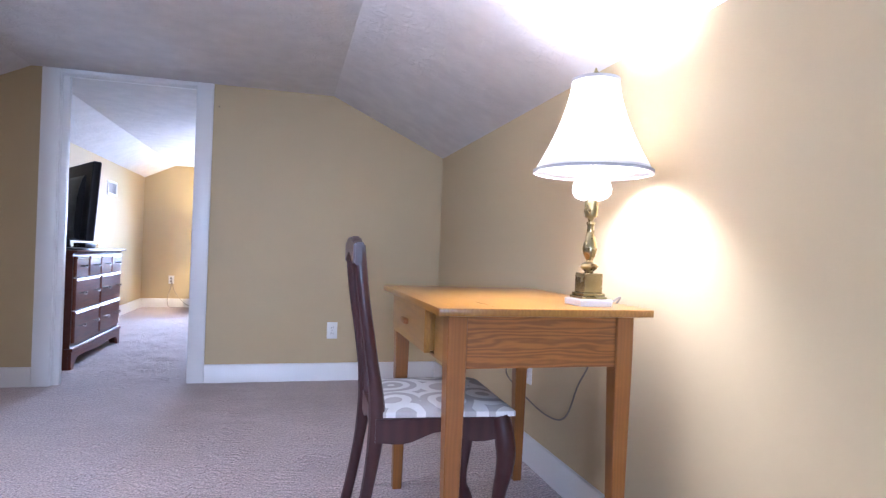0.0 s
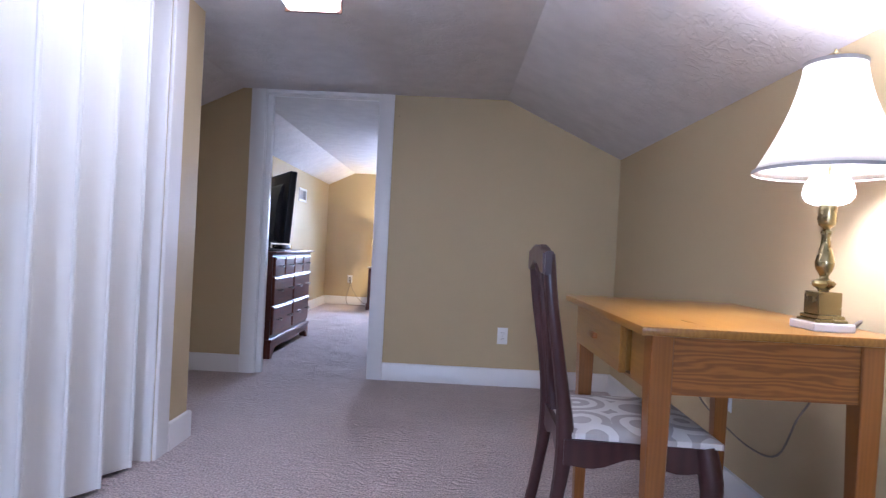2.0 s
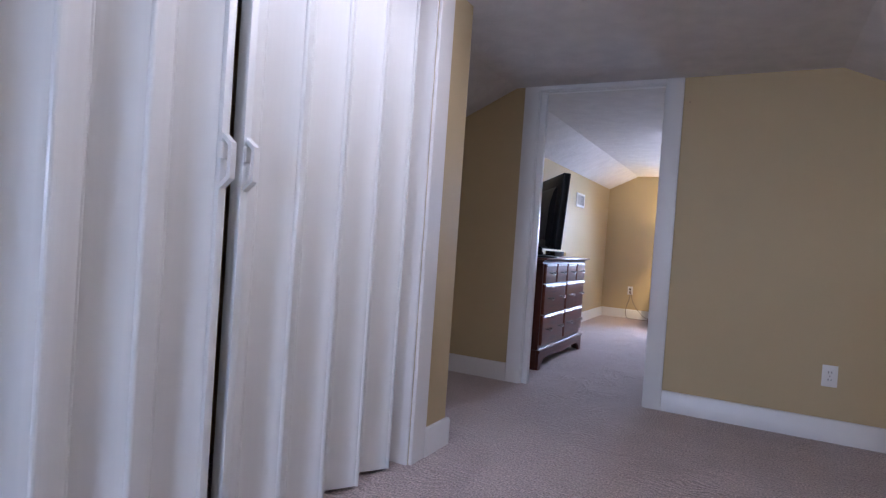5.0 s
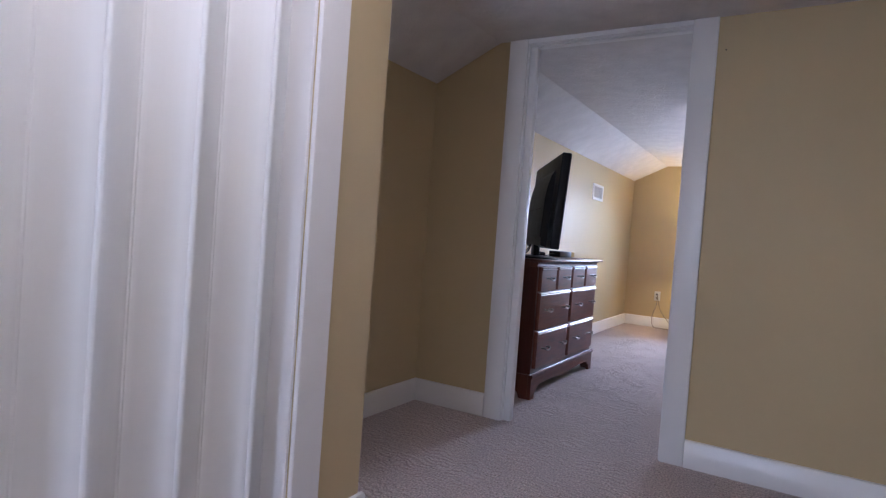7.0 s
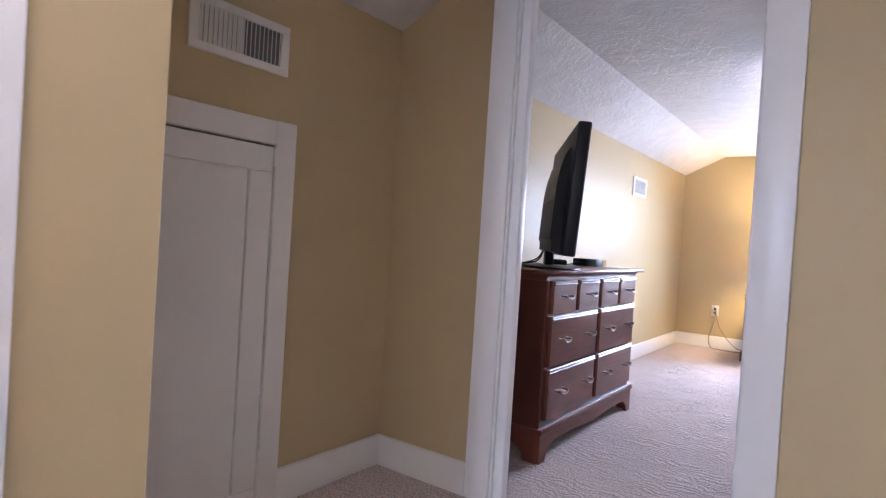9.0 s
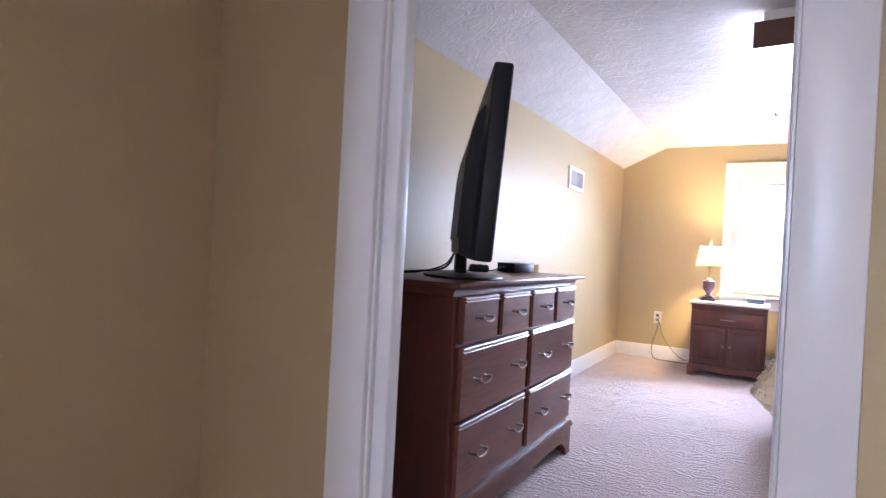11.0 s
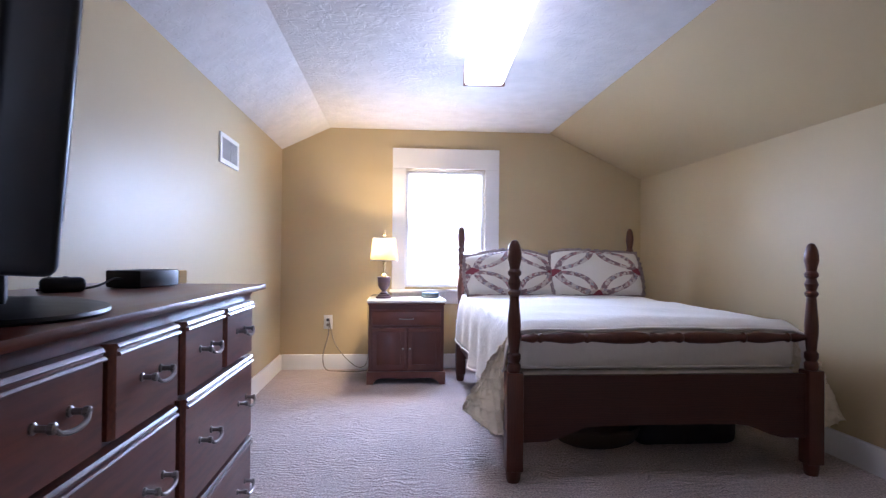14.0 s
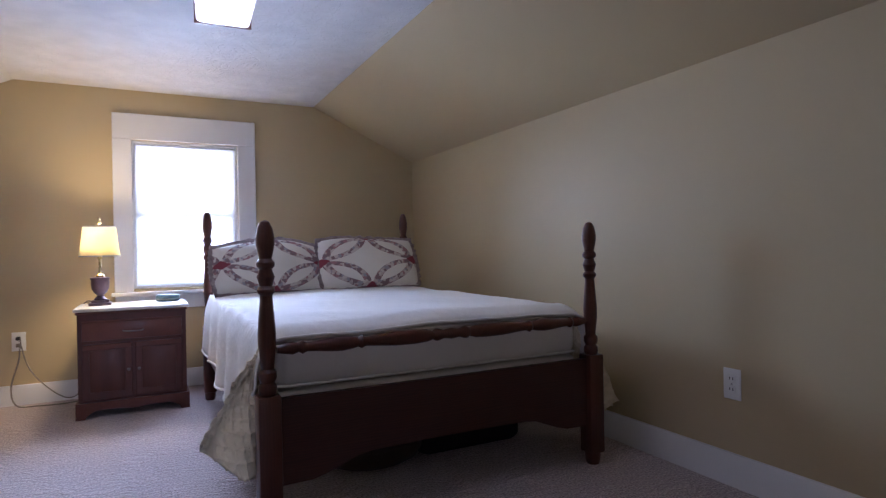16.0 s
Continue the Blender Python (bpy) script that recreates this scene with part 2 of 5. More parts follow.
def circle_fabric():
    """Light upholstery printed with large concentric rings."""
    m = material("ring_print_fabric", (0.50, 0.47, 0.45), 0.9, vary=0.08, scale=30, spec=0.15, bump=0.3, bump_scale=260, bump_dist=0.001)
    n, l = m.node_tree.nodes, m.node_tree.links
    p = n["Principled BSDF"]
    plain = p.inputs["Base Color"].links[0].from_socket
    tc, vor = n.new("ShaderNodeTexCoord"), n.new("ShaderNodeTexVoronoi")
    flat = n.new("ShaderNodeVectorMath")
    flat.operation, flat.inputs[1].default_value = "MULTIPLY", (1, 1, 0)
    l.new(tc.outputs["Object"], flat.inputs[0])
    vor.inputs["Scale"].default_value, vor.inputs["Randomness"].default_value = 6.5, 0.55
    l.new(flat.outputs[0], vor.inputs["Vector"])
    sn, gt = n.new("ShaderNodeMath"), n.new("ShaderNodeMath")
    sn.operation, sn.inputs[1].default_value = "MULTIPLY", 21.0
    l.new(vor.outputs["Distance"], sn.inputs[0])
    si = n.new("ShaderNodeMath")
    si.operation = "SINE"
    l.new(sn.outputs[0], si.inputs[0])
    gt.operation, gt.inputs[1].default_value = "GREATER_THAN", 0.0
    l.new(si.outputs[0], gt.inputs[0])
    k = n.new("ShaderNodeMix")
    k.data_type = "RGBA"
    l.new(gt.outputs[0], k.inputs[0])
    l.new(plain, k.inputs[6])
    k.inputs[7].default_value = (0.78, 0.76, 0.73, 1)
    l.new(k.outputs[2], p.inputs["Base Color"])
    return m


TAN = material("tan_wall_paint", (0.52, 0.415, 0.245), 0.44, vary=0.06, scale=1.5, bump=0.22, bump_scale=150, bump_dist=0.0011, spec=0.10)
CEILING = textured_ceiling("ceiling_texture", (0.70, 0.68, 0.67))
TRIM = material("gloss_white_trim", (0.76, 0.75, 0.74), 0.31, vary=0.03, scale=1.2, bump=0.08, bump_scale=55, bump_dist=0.002)
CARPET = carpet_material()
VINYL = material("white_vinyl", (0.72, 0.735, 0.73), 0.34, vary=0.06, scale=3, stretch=(16, 16, 0.15))
CHERRY = material("dark_cherry_wood", (0.170, 0.046, 0.024), 0.34, dark=(0.06, 0.016, 0.011), scale=2.2, stretch=(9, 1.0, 9), grain=("X", 4.0, 9.0, 0.35), coat=0.14, spec=0.4, bump=0.08, bump_scale=60)
CHERRY_UP = material("dark_cherry_upright", (0.115, 0.031, 0.018), 0.38, dark=(0.045, 0.012, 0.009), scale=2.2, stretch=(9, 9, 1.0), grain=("X", 4.0, 9.0, 0.15), coat=0.06, spec=0.38, bump=0.08, bump_scale=60)
MAPLE = material("red_brown_turned_wood", (0.115, 0.033, 0.018), 0.36, dark=(0.045, 0.013, 0.008), scale=3, stretch=(8, 8, 1.0), grain=("X", 4.0, 8.0, 0.18), coat=0.15, spec=0.4)
MAHOGANY = material("mahogany_chair_wood", (0.06, 0.017, 0.016), 0.33, dark=(0.024, 0.007, 0.008), scale=4, stretch=(4, 4, 0.8), grain=("X", 2.0, 3.0, 0.4), coat=0.12)
PINE = material("honey_pine", (0.34, 0.165, 0.026), 0.30, dark=(0.21, 0.088, 0.012), scale=2.0, stretch=(9, 0.8, 9), grain=("X", 2.6, 12.0, 0.3), coat=0.25, bump=0.06)
PINE_ACROSS = material("honey_pine_across", (0.31, 0.115, 0.019), 0.38, dark=(0.14, 0.044, 0.007), scale=1.4, stretch=(0.8, 5, 6), grain=("Z", 3.6, 16.0, 0.62), coat=0.25, bump=0.06)
PINE_UP = material("honey_pine_leg", (0.28, 0.100, 0.015), 0.38, dark=(0.17, 0.060, 0.009), scale=2.2, stretch=(9, 9, 0.9), grain=("X", 3.0, 8.0, 0.22), coat=0.25)
BRASS = material("antique_brass", (0.36, 0.29, 0.14), 0.27, 1.0, vary=0.25, scale=18)
NICKEL = material("brushed_nickel", (0.25, 0.225, 0.21), 0.32, 1.0, vary=0.15, scale=30)
MARBLE = material("white_marble", (0.78, 0.75, 0.74), 0.25, vary=0.1, scale=12)
STONE_TOP = material("pale_stone_top", (0.60, 0.58, 0.55), 0.22, vary=0.12, scale=14)
BLACK = material("black_plastic", (0.008, 0.008, 0.010), 0.45, vary=0.2, scale=20, spec=0.3, bump=0.1, bump_scale=400, bump_dist=0.0004)
SCREEN = material("dark_screen_glass", (0.008, 0.009, 0.011), 0.08, vary=0.05)
GREY_RUBBER = material("grey_brown_cord", (0.20, 0.17, 0.14), 0.55, vary=0.1)
GOLD_LABEL = material("brown_gold_label", (0.50, 0.32, 0.09), 0.30, 0.4, vary=0.3, scale=60)
PLATE = material("white_plate_plastic", (0.80, 0.79, 0.76), 0.32, vary=0.03)
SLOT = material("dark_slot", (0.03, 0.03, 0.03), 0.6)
METAL_WHITE = material("white_enamel_grille", (0.74, 0.73, 0.70), 0.35, vary=0.06)
DUCT = material("dark_duct", (0.16, 0.16, 0.165), 0.7)
SHEET = material("white_cotton", (0.86, 0.83, 0.78), 0.9, vary=0.05, scale=5, spec=0.15, bump=0.5, bump_scale=22, bump_dist=0.006)
MATTRESS = material("pale_mattress_ticking", (0.74, 0.69, 0.63), 0.9, vary=0.07, scale=4, spec=0.15, bump=0.3, bump_scale=30, bump_dist=0.005)
QUILT = material("cream_quilted_cotton", (0.86, 0.76, 0.58), 0.9, vary=0.10, scale=12, spec=0.15, bump=1.0, bump_scale=20, bump_dist=0.022)
SHAM_A = ring_quilt("ring_quilt_print", 0.43, (0.02, 0.172))
SHAM_B = ring_quilt("ring_quilt_print_shifted", 0.44, (-0.01, 0.178))
SHADE_WHITE = cloth_shade("white_lampshade_cloth", (0.92, 0.90, 0.86), 0.4)
SHADE_CREAM = cloth_shade("cream_lampshade_cloth", (0.97, 0.86, 0.58), 0.82)
OPAL = cloth_shade("opal_glass", (0.95, 0.95, 0.95), 0.7)
TRIM_BAND = material("shade_binding", (0.45, 0.44, 0.43), 0.8)
URN = material("plum_glaze", (0.10, 0.055, 0.075), 0.3, vary=0.4, scale=40)
TEAL = material("dark_teal_plastic", (0.03, 0.06, 0.07), 0.45)
TUBE_B = glowing("lit_diffuser", (0.92, 0.92, 1.0), TUBE_BEDROOM)
TUBE_A = glowing("dim_lit_diffuser", (1.0, 0.97, 0.93), TUBE_OFFICE)
OAK_CAP = material("stained_oak_cap", (0.16, 0.07, 0.035), 0.4, dark=(0.08, 0.03, 0.015), scale=6, stretch=(1, 5, 5))
GLASS = pane_glass()
BLIND = cloth_shade("white_blind_cloth", (0.93, 0.93, 0.93), 0.88)
BRIGHT_SKY = glowing("bright_overcast", (0.86, 0.94, 1.0), OUTSIDE)
WICKER = material("dark_wicker", (0.075, 0.048, 0.03), 0.7, vary=0.4, scale=60, bump=0.8, bump_scale=120, bump_dist=0.004)
BAG = material("black_canvas", (0.012, 0.012, 0.014), 0.85, vary=0.3, scale=30)


# ---- mesh helpers ----
def part(name, bm, mat, parent=None, label="", loc=None, sharp=35):
    """Links a bmesh as one mesh object, under a thing or a part when a parent is given."""
    bmesh.ops.recalc_face_normals(bm, faces=bm.faces)
    me = bpy.data.meshes.new(name)
    bm.to_mesh(me)
    bm.free()
    for m in (mat if isinstance(mat, (list, tuple)) else [mat]):
        me.materials.append(m)
    for f in me.polygons:
        f.use_smooth = True
    me.set_sharp_from_angle(angle=radians(sharp))
    ob = new(name, me)
    if parent:
        ob.parent = parent
    if loc:
        ob.location = loc
    if label:
        ob["label"] = label
    return ob


def thing(name, loc, label, category, group="", rz=0):
    ob = new(name)
    ob.matrix_basis = pose(*loc, 0, 0, rz)
    ob.empty_display_size = 0.1
    return tagged(ob, label, category, group)


def structure(name, bm, mat, label="", sharp=35):
    return tagged(part(name, bm, mat, sharp=sharp), label, kind="structure")


def box(bm, x0, x1, y0, y1, z0, z1, bevel=0.0, seg=1):
    v = [bm.verts.new((x, y, z)) for x in (x0, x1) for y in (y0, y1) for z in (z0, z1)]
    fs = [bm.faces.new([v[i] for i in q]) for q in ((0, 1, 3, 2), (4, 6, 7, 5), (0, 4, 5, 1), (2, 3, 7, 6), (0, 2, 6, 4), (1, 5, 7, 3))]
    if bevel:
        es = {e for f in fs for e in f.edges}
        bmesh.ops.bevel(bm, geom=list(es), offset=bevel, segments=seg, profile=0.5, affect="EDGES")
    return bm


def boxes(*specs, bevel=0.0, seg=1):
    bm = bmesh.new()
    for s in specs:
        box(bm, *s, bevel=bevel, seg=seg)
    return bm


def prism(bm, outline, axis, a, b):
    """Extrudes a closed 2D outline along an axis from a to b. Outline pairs are the other two axes in x, y, z order."""
    def at(p, t):
        q = list(p)
        q.insert("xyz".index(axis), t)
        return q
    lo, hi = [bm.verts.new(at(p, a)) for p in outline], [bm.verts.new(at(p, b)) for p in outline]
    bm.faces.new(lo)
    bm.faces.new(hi)
    k = len(outline)
    for i in range(k):
        bm.faces.new((lo[i], lo[(i + 1) % k], hi[(i + 1) % k], hi[i]))
    return bm


def lathe(bm, profile, seg=24, centre=(0, 0), axis="z", closed=True):
    """Turns (radius, height) pairs round an axis."""
    rings = []
    for r, h in profile:
        ring = []
        for i in range(seg):
            a = 2 * math.pi * i / seg
            c, s = r * math.cos(a), r * math.sin(a)
            p = (centre[0] + c, centre[1] + s, h) if axis == "z" else (h, centre[0] + c, centre[1] + s) if axis == "x" else (centre[0] + c, h, centre[1] + s)
            ring.append(bm.verts.new(p))
        rings.append(ring)
    for a, b in zip(rings, rings[1:]):
        for i in range(seg):
            bm.faces.new((a[i], a[(i + 1) % seg], b[(i + 1) % seg], b[i]))
    if closed:
        bm.faces.new(rings[0])
        bm.faces.new(rings[-1])
    return bm


def smooth_line(points, steps=8):
    """A Catmull-Rom line through the points."""
    p = [Vector(q) for q in points]
    p = [2 * p[0] - p[1]] + p + [2 * p[-1] - p[-2]]
    out = []
    for i in range(1, len(p) - 2):
        for s in range(steps):
            t = s / steps
            out.append(0.5 * (2 * p[i] + (p[i + 1] - p[i - 1]) * t + (2 * p[i - 1] - 5 * p[i] + 4 * p[i + 1] - p[i + 2]) * t * t
                              + (3 * p[i] - p[i - 1] - 3 * p[i + 1] + p[i + 2]) * t ** 3))
    return out + [p[-2]]


def tube(bm, points, radius, seg=8, flat=1.0):
    """Sweeps a round section along points; radius is one number or one per point."""
    pts = [Vector(p) for p in points]
    rad = radius if isinstance(radius, (list, tuple)) else [radius] * len(pts)
    rings, side = [], None
    for i, p in enumerate(pts):
        d = (pts[min(i + 1, len(pts) - 1)] - pts[max(i - 1, 0)]).normalized()
        ref = side if side is not None else (Vector((0, 0, 1)) if abs(d.z) < 0.9 else Vector((1, 0, 0)))
        side = (ref - d * ref.dot(d)).normalized()
        other = d.cross(side)
        rings.append([bm.verts.new(p + rad[i] * (math.cos(a) * side + flat * math.sin(a) * other)) for a in [2 * math.pi * k / seg for k in range(seg)]])
    for a, b in zip(rings, rings[1:]):
        for i in range(seg):
            bm.faces.new((a[i], a[(i + 1) % seg], b[(i + 1) % seg], b[i]))
    bm.faces.new(rings[0])
    bm.faces.new(rings[-1])
    return bm


def sheet_grid(bm, nu, nv, place):
    """A grid surface; place(u, v) gives each vertex for u, v in 0..1."""
    g = [[bm.verts.new(place(i / nu, j / nv)) for j in range(nv + 1)] for i in range(nu + 1)]
    for i in range(nu):
        for j in range(nv):
            bm.faces.new((g[i][j], g[i + 1][j], g[i + 1][j + 1], g[i][j + 1]))
    return g


def solid(ob, thickness):
    mod = ob.modifiers.new("thickness", "SOLIDIFY")
    mod.thickness, mod.offset = thickness, -1
    return ob


# ---- the shell: two attic rooms in a row ----
WEST, EAST, NORTH, SOUTH = -1.61, 1.465, 9.445, -2.30
DOOR_S, DOOR_N = 4.635, 4.675
CREASE_W, CREASE_E, TOP, TOP_W, TOP_E = -1.22, 0.65, 2.014, 1.825, 1.632
OPEN_W, OPEN_E, HEAD = -1.045, -0.251, 1.982
HATCH_S, HATCH_N, HATCH_TOP = 3.38, 4.014, 1.241
T = 0.12


def roof(x):
    if x < CREASE_W:
        return TOP_W + (TOP - TOP_W) * (x - WEST) / (CREASE_W - WEST)
    if x > CREASE_E:
        return TOP_E + (TOP - TOP_E) * (EAST - x) / (EAST - CREASE_E)
    return TOP


def gable(bm, x0, x1, z0, y0, y1, z1=None):
    """A piece of gable wall from x0 to x1, from z0 up to the ceiling or to z1."""
    if z1 is not None:
        return box(bm, x0, x1, y0, y1, z0, z1)
    xs = [x0] + [x for x in (CREASE_W, CREASE_E) if x0 < x < x1] + [x1]
    return prism(bm, [(x0, z0), (x1, z0)] + [(x, roof(x)) for x in reversed(xs)], "y", y0, y1)


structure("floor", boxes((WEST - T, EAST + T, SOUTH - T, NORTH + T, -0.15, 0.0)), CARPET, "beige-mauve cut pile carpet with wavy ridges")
structure("wall_west", boxes((WEST - T, WEST, SOUTH - T, HATCH_S, 0, TOP_W), (WEST - T, WEST, HATCH_N, NORTH + T, 0, TOP_W),
                             (WEST - T, WEST, HATCH_S, HATCH_N, HATCH_TOP, TOP_W), (WEST - T - 0.03, WEST - T, HATCH_S - 0.02, HATCH_N + 0.02, 0, HATCH_TOP + 0.02)), TAN, "tan painted knee wall")
structure("wall_east", boxes((EAST, EAST + T, SOUTH - T, NORTH + T, 0, TOP_E)), TAN, "tan painted low knee wall")

WIN = (-0.582, 0.09, 0.685, 1.684)
bm = bmesh.new()
gable(bm, WEST, WIN[0], 0, NORTH, NORTH + T)
gable(bm, WIN[1], EAST, 0, NORTH, NORTH + T)
gable(bm, WIN[0], WIN[1], 0, NORTH, NORTH + T, WIN[2])
gable(bm, WIN[0], WIN[1], WIN[3], NORTH, NORTH + T)
structure("wall_north", bm, TAN, "tan painted gable wall with a window")
WIN_S = (-0.50, 0.30, 0.70, 1.685)
bm = bmesh.new()
gable(bm, WEST, WIN_S[0], 0, SOUTH - T, SOUTH)
gable(bm, WIN_S[1], EAST, 0, SOUTH - T, SOUTH)
gable(bm, WIN_S[0], WIN_S[1], 0, SOUTH - T, SOUTH, WIN_S[2])
gable(bm, WIN_S[0], WIN_S[1], WIN_S[3], SOUTH - T, SOUTH)
structure("wall_south", bm, TAN, "tan painted gable wall with a window")
bm = bmesh.new()
gable(bm, WEST, OPEN_W - 0.02, 0, DOOR_S, DOOR_N)
gable(bm, OPEN_E + 0.02, EAST, 0, DOOR_S, DOOR_N)
gable(bm, OPEN_W - 0.02, OPEN_E + 0.02, HEAD + 0.015, DOOR_S, DOOR_N)
structure("wall_middle", bm, TAN, "tan painted partition with a doorway")


def ceiling(name, y0, y1, mats, label):
    bm = bmesh.new()
    c = 0.1
    runs = (((WEST - T, roof(WEST) - (TOP - TOP_W) / (CREASE_W - WEST) * T), (CREASE_W, TOP)), ((CREASE_W, TOP), (CREASE_E, TOP)),
            ((CREASE_E, TOP), (EAST + T, TOP_E - (TOP - TOP_E) / (EAST - CREASE_E) * T)))
    for i, (a, b) in enumerate(runs):
        k = len(bm.faces)
        prism(bm, [a, b, (b[0], b[1] + c), (a[0], a[1] + c)], "y", y0, y1)
        bm.faces.ensure_lookup_table()
        for f in bm.faces[k:]:
            f.material_index = 1 if i == 2 and len(mats) > 1 else 0
    return structure(name, bm, mats, label, sharp=12)


MID = (DOOR_S + DOOR_N) / 2
ceiling("ceiling_office", SOUTH - T, MID, [CEILING], "grey-white stomp-textured sloping ceiling")
ceiling("ceiling_bedroom", MID, NORTH + T, [CEILING, TAN], "white textured ceiling with one slope painted tan")

# closet block beside the passage
CL_X, CL_N, CL_OPEN0, CL_OPEN1, CL_HEAD = -0.912, 3.268, 1.00, 2.955, 1.965
structure("wall_closet", boxes((CL_X - 0.10, CL_X, CL_OPEN1, CL_N, 0, TOP), (CL_X - 0.10, CL_X, SOUTH, CL_OPEN0, 0, TOP),
                               (CL_X - 0.10, CL_X, CL_OPEN0, CL_OPEN1, CL_HEAD, TOP)), TAN, "tan painted closet front")
bm = bmesh.new()
prism(bm, [(WEST, 0), (CL_X - 0.10, 0), (CL_X - 0.10, TOP), (CREASE_W, TOP), (WEST, TOP_W)], "y", CL_N - 0.10, CL_N)
structure("wall_closet_end", bm, TAN, "tan painted end of the closet")


def run_x(x0, x1, y, side, name="baseboard"):
    """A baseboard along x whose back is on the wall at y; side is the way it faces."""
    o = [(y, 0.0), (y + side * 0.018, 0.0), (y + side * 0.018, 0.112), (y + side * 0.012, 0.121), (y, 0.123)]
    return structure(name, prism(bmesh.new(), o, "x", x0, x1), TRIM, "white painted wooden baseboard")


def run_y(y0, y1, x, side, name="baseboard"):
    o = [(x, 0.0), (x + side * 0.018, 0.0), (x + side * 0.018, 0.112), (x + side * 0.012, 0.121), (x, 0.123)]
    return structure(name, prism(bmesh.new(), o, "y", y0, y1), TRIM, "white painted wooden baseboard")


run_y(SOUTH, DOOR_S, EAST, -1)
run_x(OPEN_E + 0.11, EAST - 0.018, DOOR_S, -1)
run_x(WEST + 0.018, OPEN_W - 0.11, DOOR_S, -1)
run_y(HATCH_N + 0.082, DOOR_S, WEST, 1)
run_y(CL_OPEN1 + 0.112, CL_N + 0.018, CL_X, 1)
run_x(WEST + 0.018, CL_X, CL_N, 1)
run_y(SOUTH, CL_OPEN0 - 0.112, CL_X, 1)
run_y(DOOR_N, NORTH, WEST, 1)
run_x(WEST + 0.018, EAST - 0.018, NORTH, -1)
run_y(DOOR_N, NORTH, EAST, -1)
run_x(OPEN_E + 0.11, EAST - 0.018, DOOR_N, 1)
run_x(WEST + 0.018, OPEN_W - 0.11, DOOR_N, 1)

# doorway lining and casings
frame_door = structure("door_frame", boxes((OPEN_W - 0.02, OPEN_W, DOOR_S - 0.004, DOOR_N + 0.004, 0, HEAD + 0.014),
                                           (OPEN_E, OPEN_E + 0.02, DOOR_S - 0.004, DOOR_N + 0.004, 0, HEAD + 0.014),
                                           (OPEN_W, OPEN_E, DOOR_S - 0.004, DOOR_N + 0.004, HEAD, HEAD + 0.014), bevel=0.002), TRIM, "glossy white painted doorway lining, no door hung")
part("door_stop", boxes((OPEN_W, OPEN_W + 0.040, DOOR_S + 0.008, DOOR_N + 0.013, 0, HEAD - 0.010), bevel=0.006, seg=3), TRIM, frame_door, "glossy rounded white stop moulding")
part("door_stop", boxes((OPEN_E - 0.003, OPEN_E, DOOR_S + 0.012, DOOR_N + 0.012, 0, HEAD - 0.010), bevel=0.001), TRIM, frame_door)
part("head_stop", boxes((OPEN_W + 0.001, OPEN_E - 0.001, DOOR_S + 0.012, DOOR_N + 0.012, HEAD - 0.0095, HEAD - 0.0005), bevel=0.002), TRIM, frame_door)
for y0, y1 in ((DOOR_S - 0.02, DOOR_S), (DOOR_N, DOOR_N + 0.015)):
    for x0, x1 in ((OPEN_W - 0.108, OPEN_W - 0.006), (OPEN_E + 0.006, OPEN_E + 0.108)):
        part("casing", boxes((x0, x1, y0, y1, 0, TOP - 0.002), bevel=0.004, seg=2), TRIM, frame_door)
    part("head_casing", boxes((OPEN_W - 0.005, OPEN_E + 0.005, y0 + 0.004, y1, HEAD + 0.004, TOP - 0.002), bevel=0.003), TRIM, frame_door)

# attic hatch door in the alcove
hatch = structure("door_1", boxes((WEST - 0.016, WEST + 0.012, HATCH_S + 0.004, HATCH_N - 0.005, 0.022, 0.09), (WEST - 0.016, WEST + 0.012, HATCH_S + 0.004, HATCH_N - 0.005, HATCH_TOP - 0.09, HATCH_TOP - 0.006),
                                  (WEST - 0.016, WEST + 0.012, HATCH_S + 0.004, HATCH_S + 0.09, 0.09, HATCH_TOP - 0.09), (WEST - 0.016, WEST + 0.012, HATCH_N - 0.095, HATCH_N - 0.005, 0.09, HATCH_TOP - 0.09), bevel=0.003), TRIM,
                  "low white painted attic access door with one sunk panel")
part("panel", boxes((WEST - 0.014, WEST + 0.001, HATCH_S + 0.085, HATCH_N - 0.088, 0.085, HATCH_TOP - 0.085)), TRIM, hatch)
for z in (0.16, 1.17):
    h = part("hinge", lathe(bmesh.new(), [(0.004, z), (0.006, z + 0.005), (0.006, z + 0.055), (0.004, z + 0.06)], 10, (WEST + 0.017, HATCH_N - 0.003)), TRIM, hatch, "small painted butt hinge")
part("casing", boxes((WEST, WEST + 0.019, HATCH_N, HATCH_N + 0.082, 0, HATCH_TOP + 0.083), bevel=0.003), TRIM, hatch)
part("casing", boxes((WEST, WEST + 0.019, CL_N + 0.02, HATCH_S, 0, HATCH_TOP + 0.083), bevel=0.003), TRIM, hatch)
part("head_casing", boxes((WEST, WEST + 0.017, HATCH_S, HATCH_N, HATCH_TOP, HATCH_TOP + 0.081), bevel=0.003), TRIM, hatch)
# Dark board added behind the door to give the shade in its gaps.
part("threshold_shade_board", boxes((WEST - 0.10, WEST - 0.04, HATCH_S, HATCH_N, 0.0, HATCH_TOP)), SLOT, hatch)

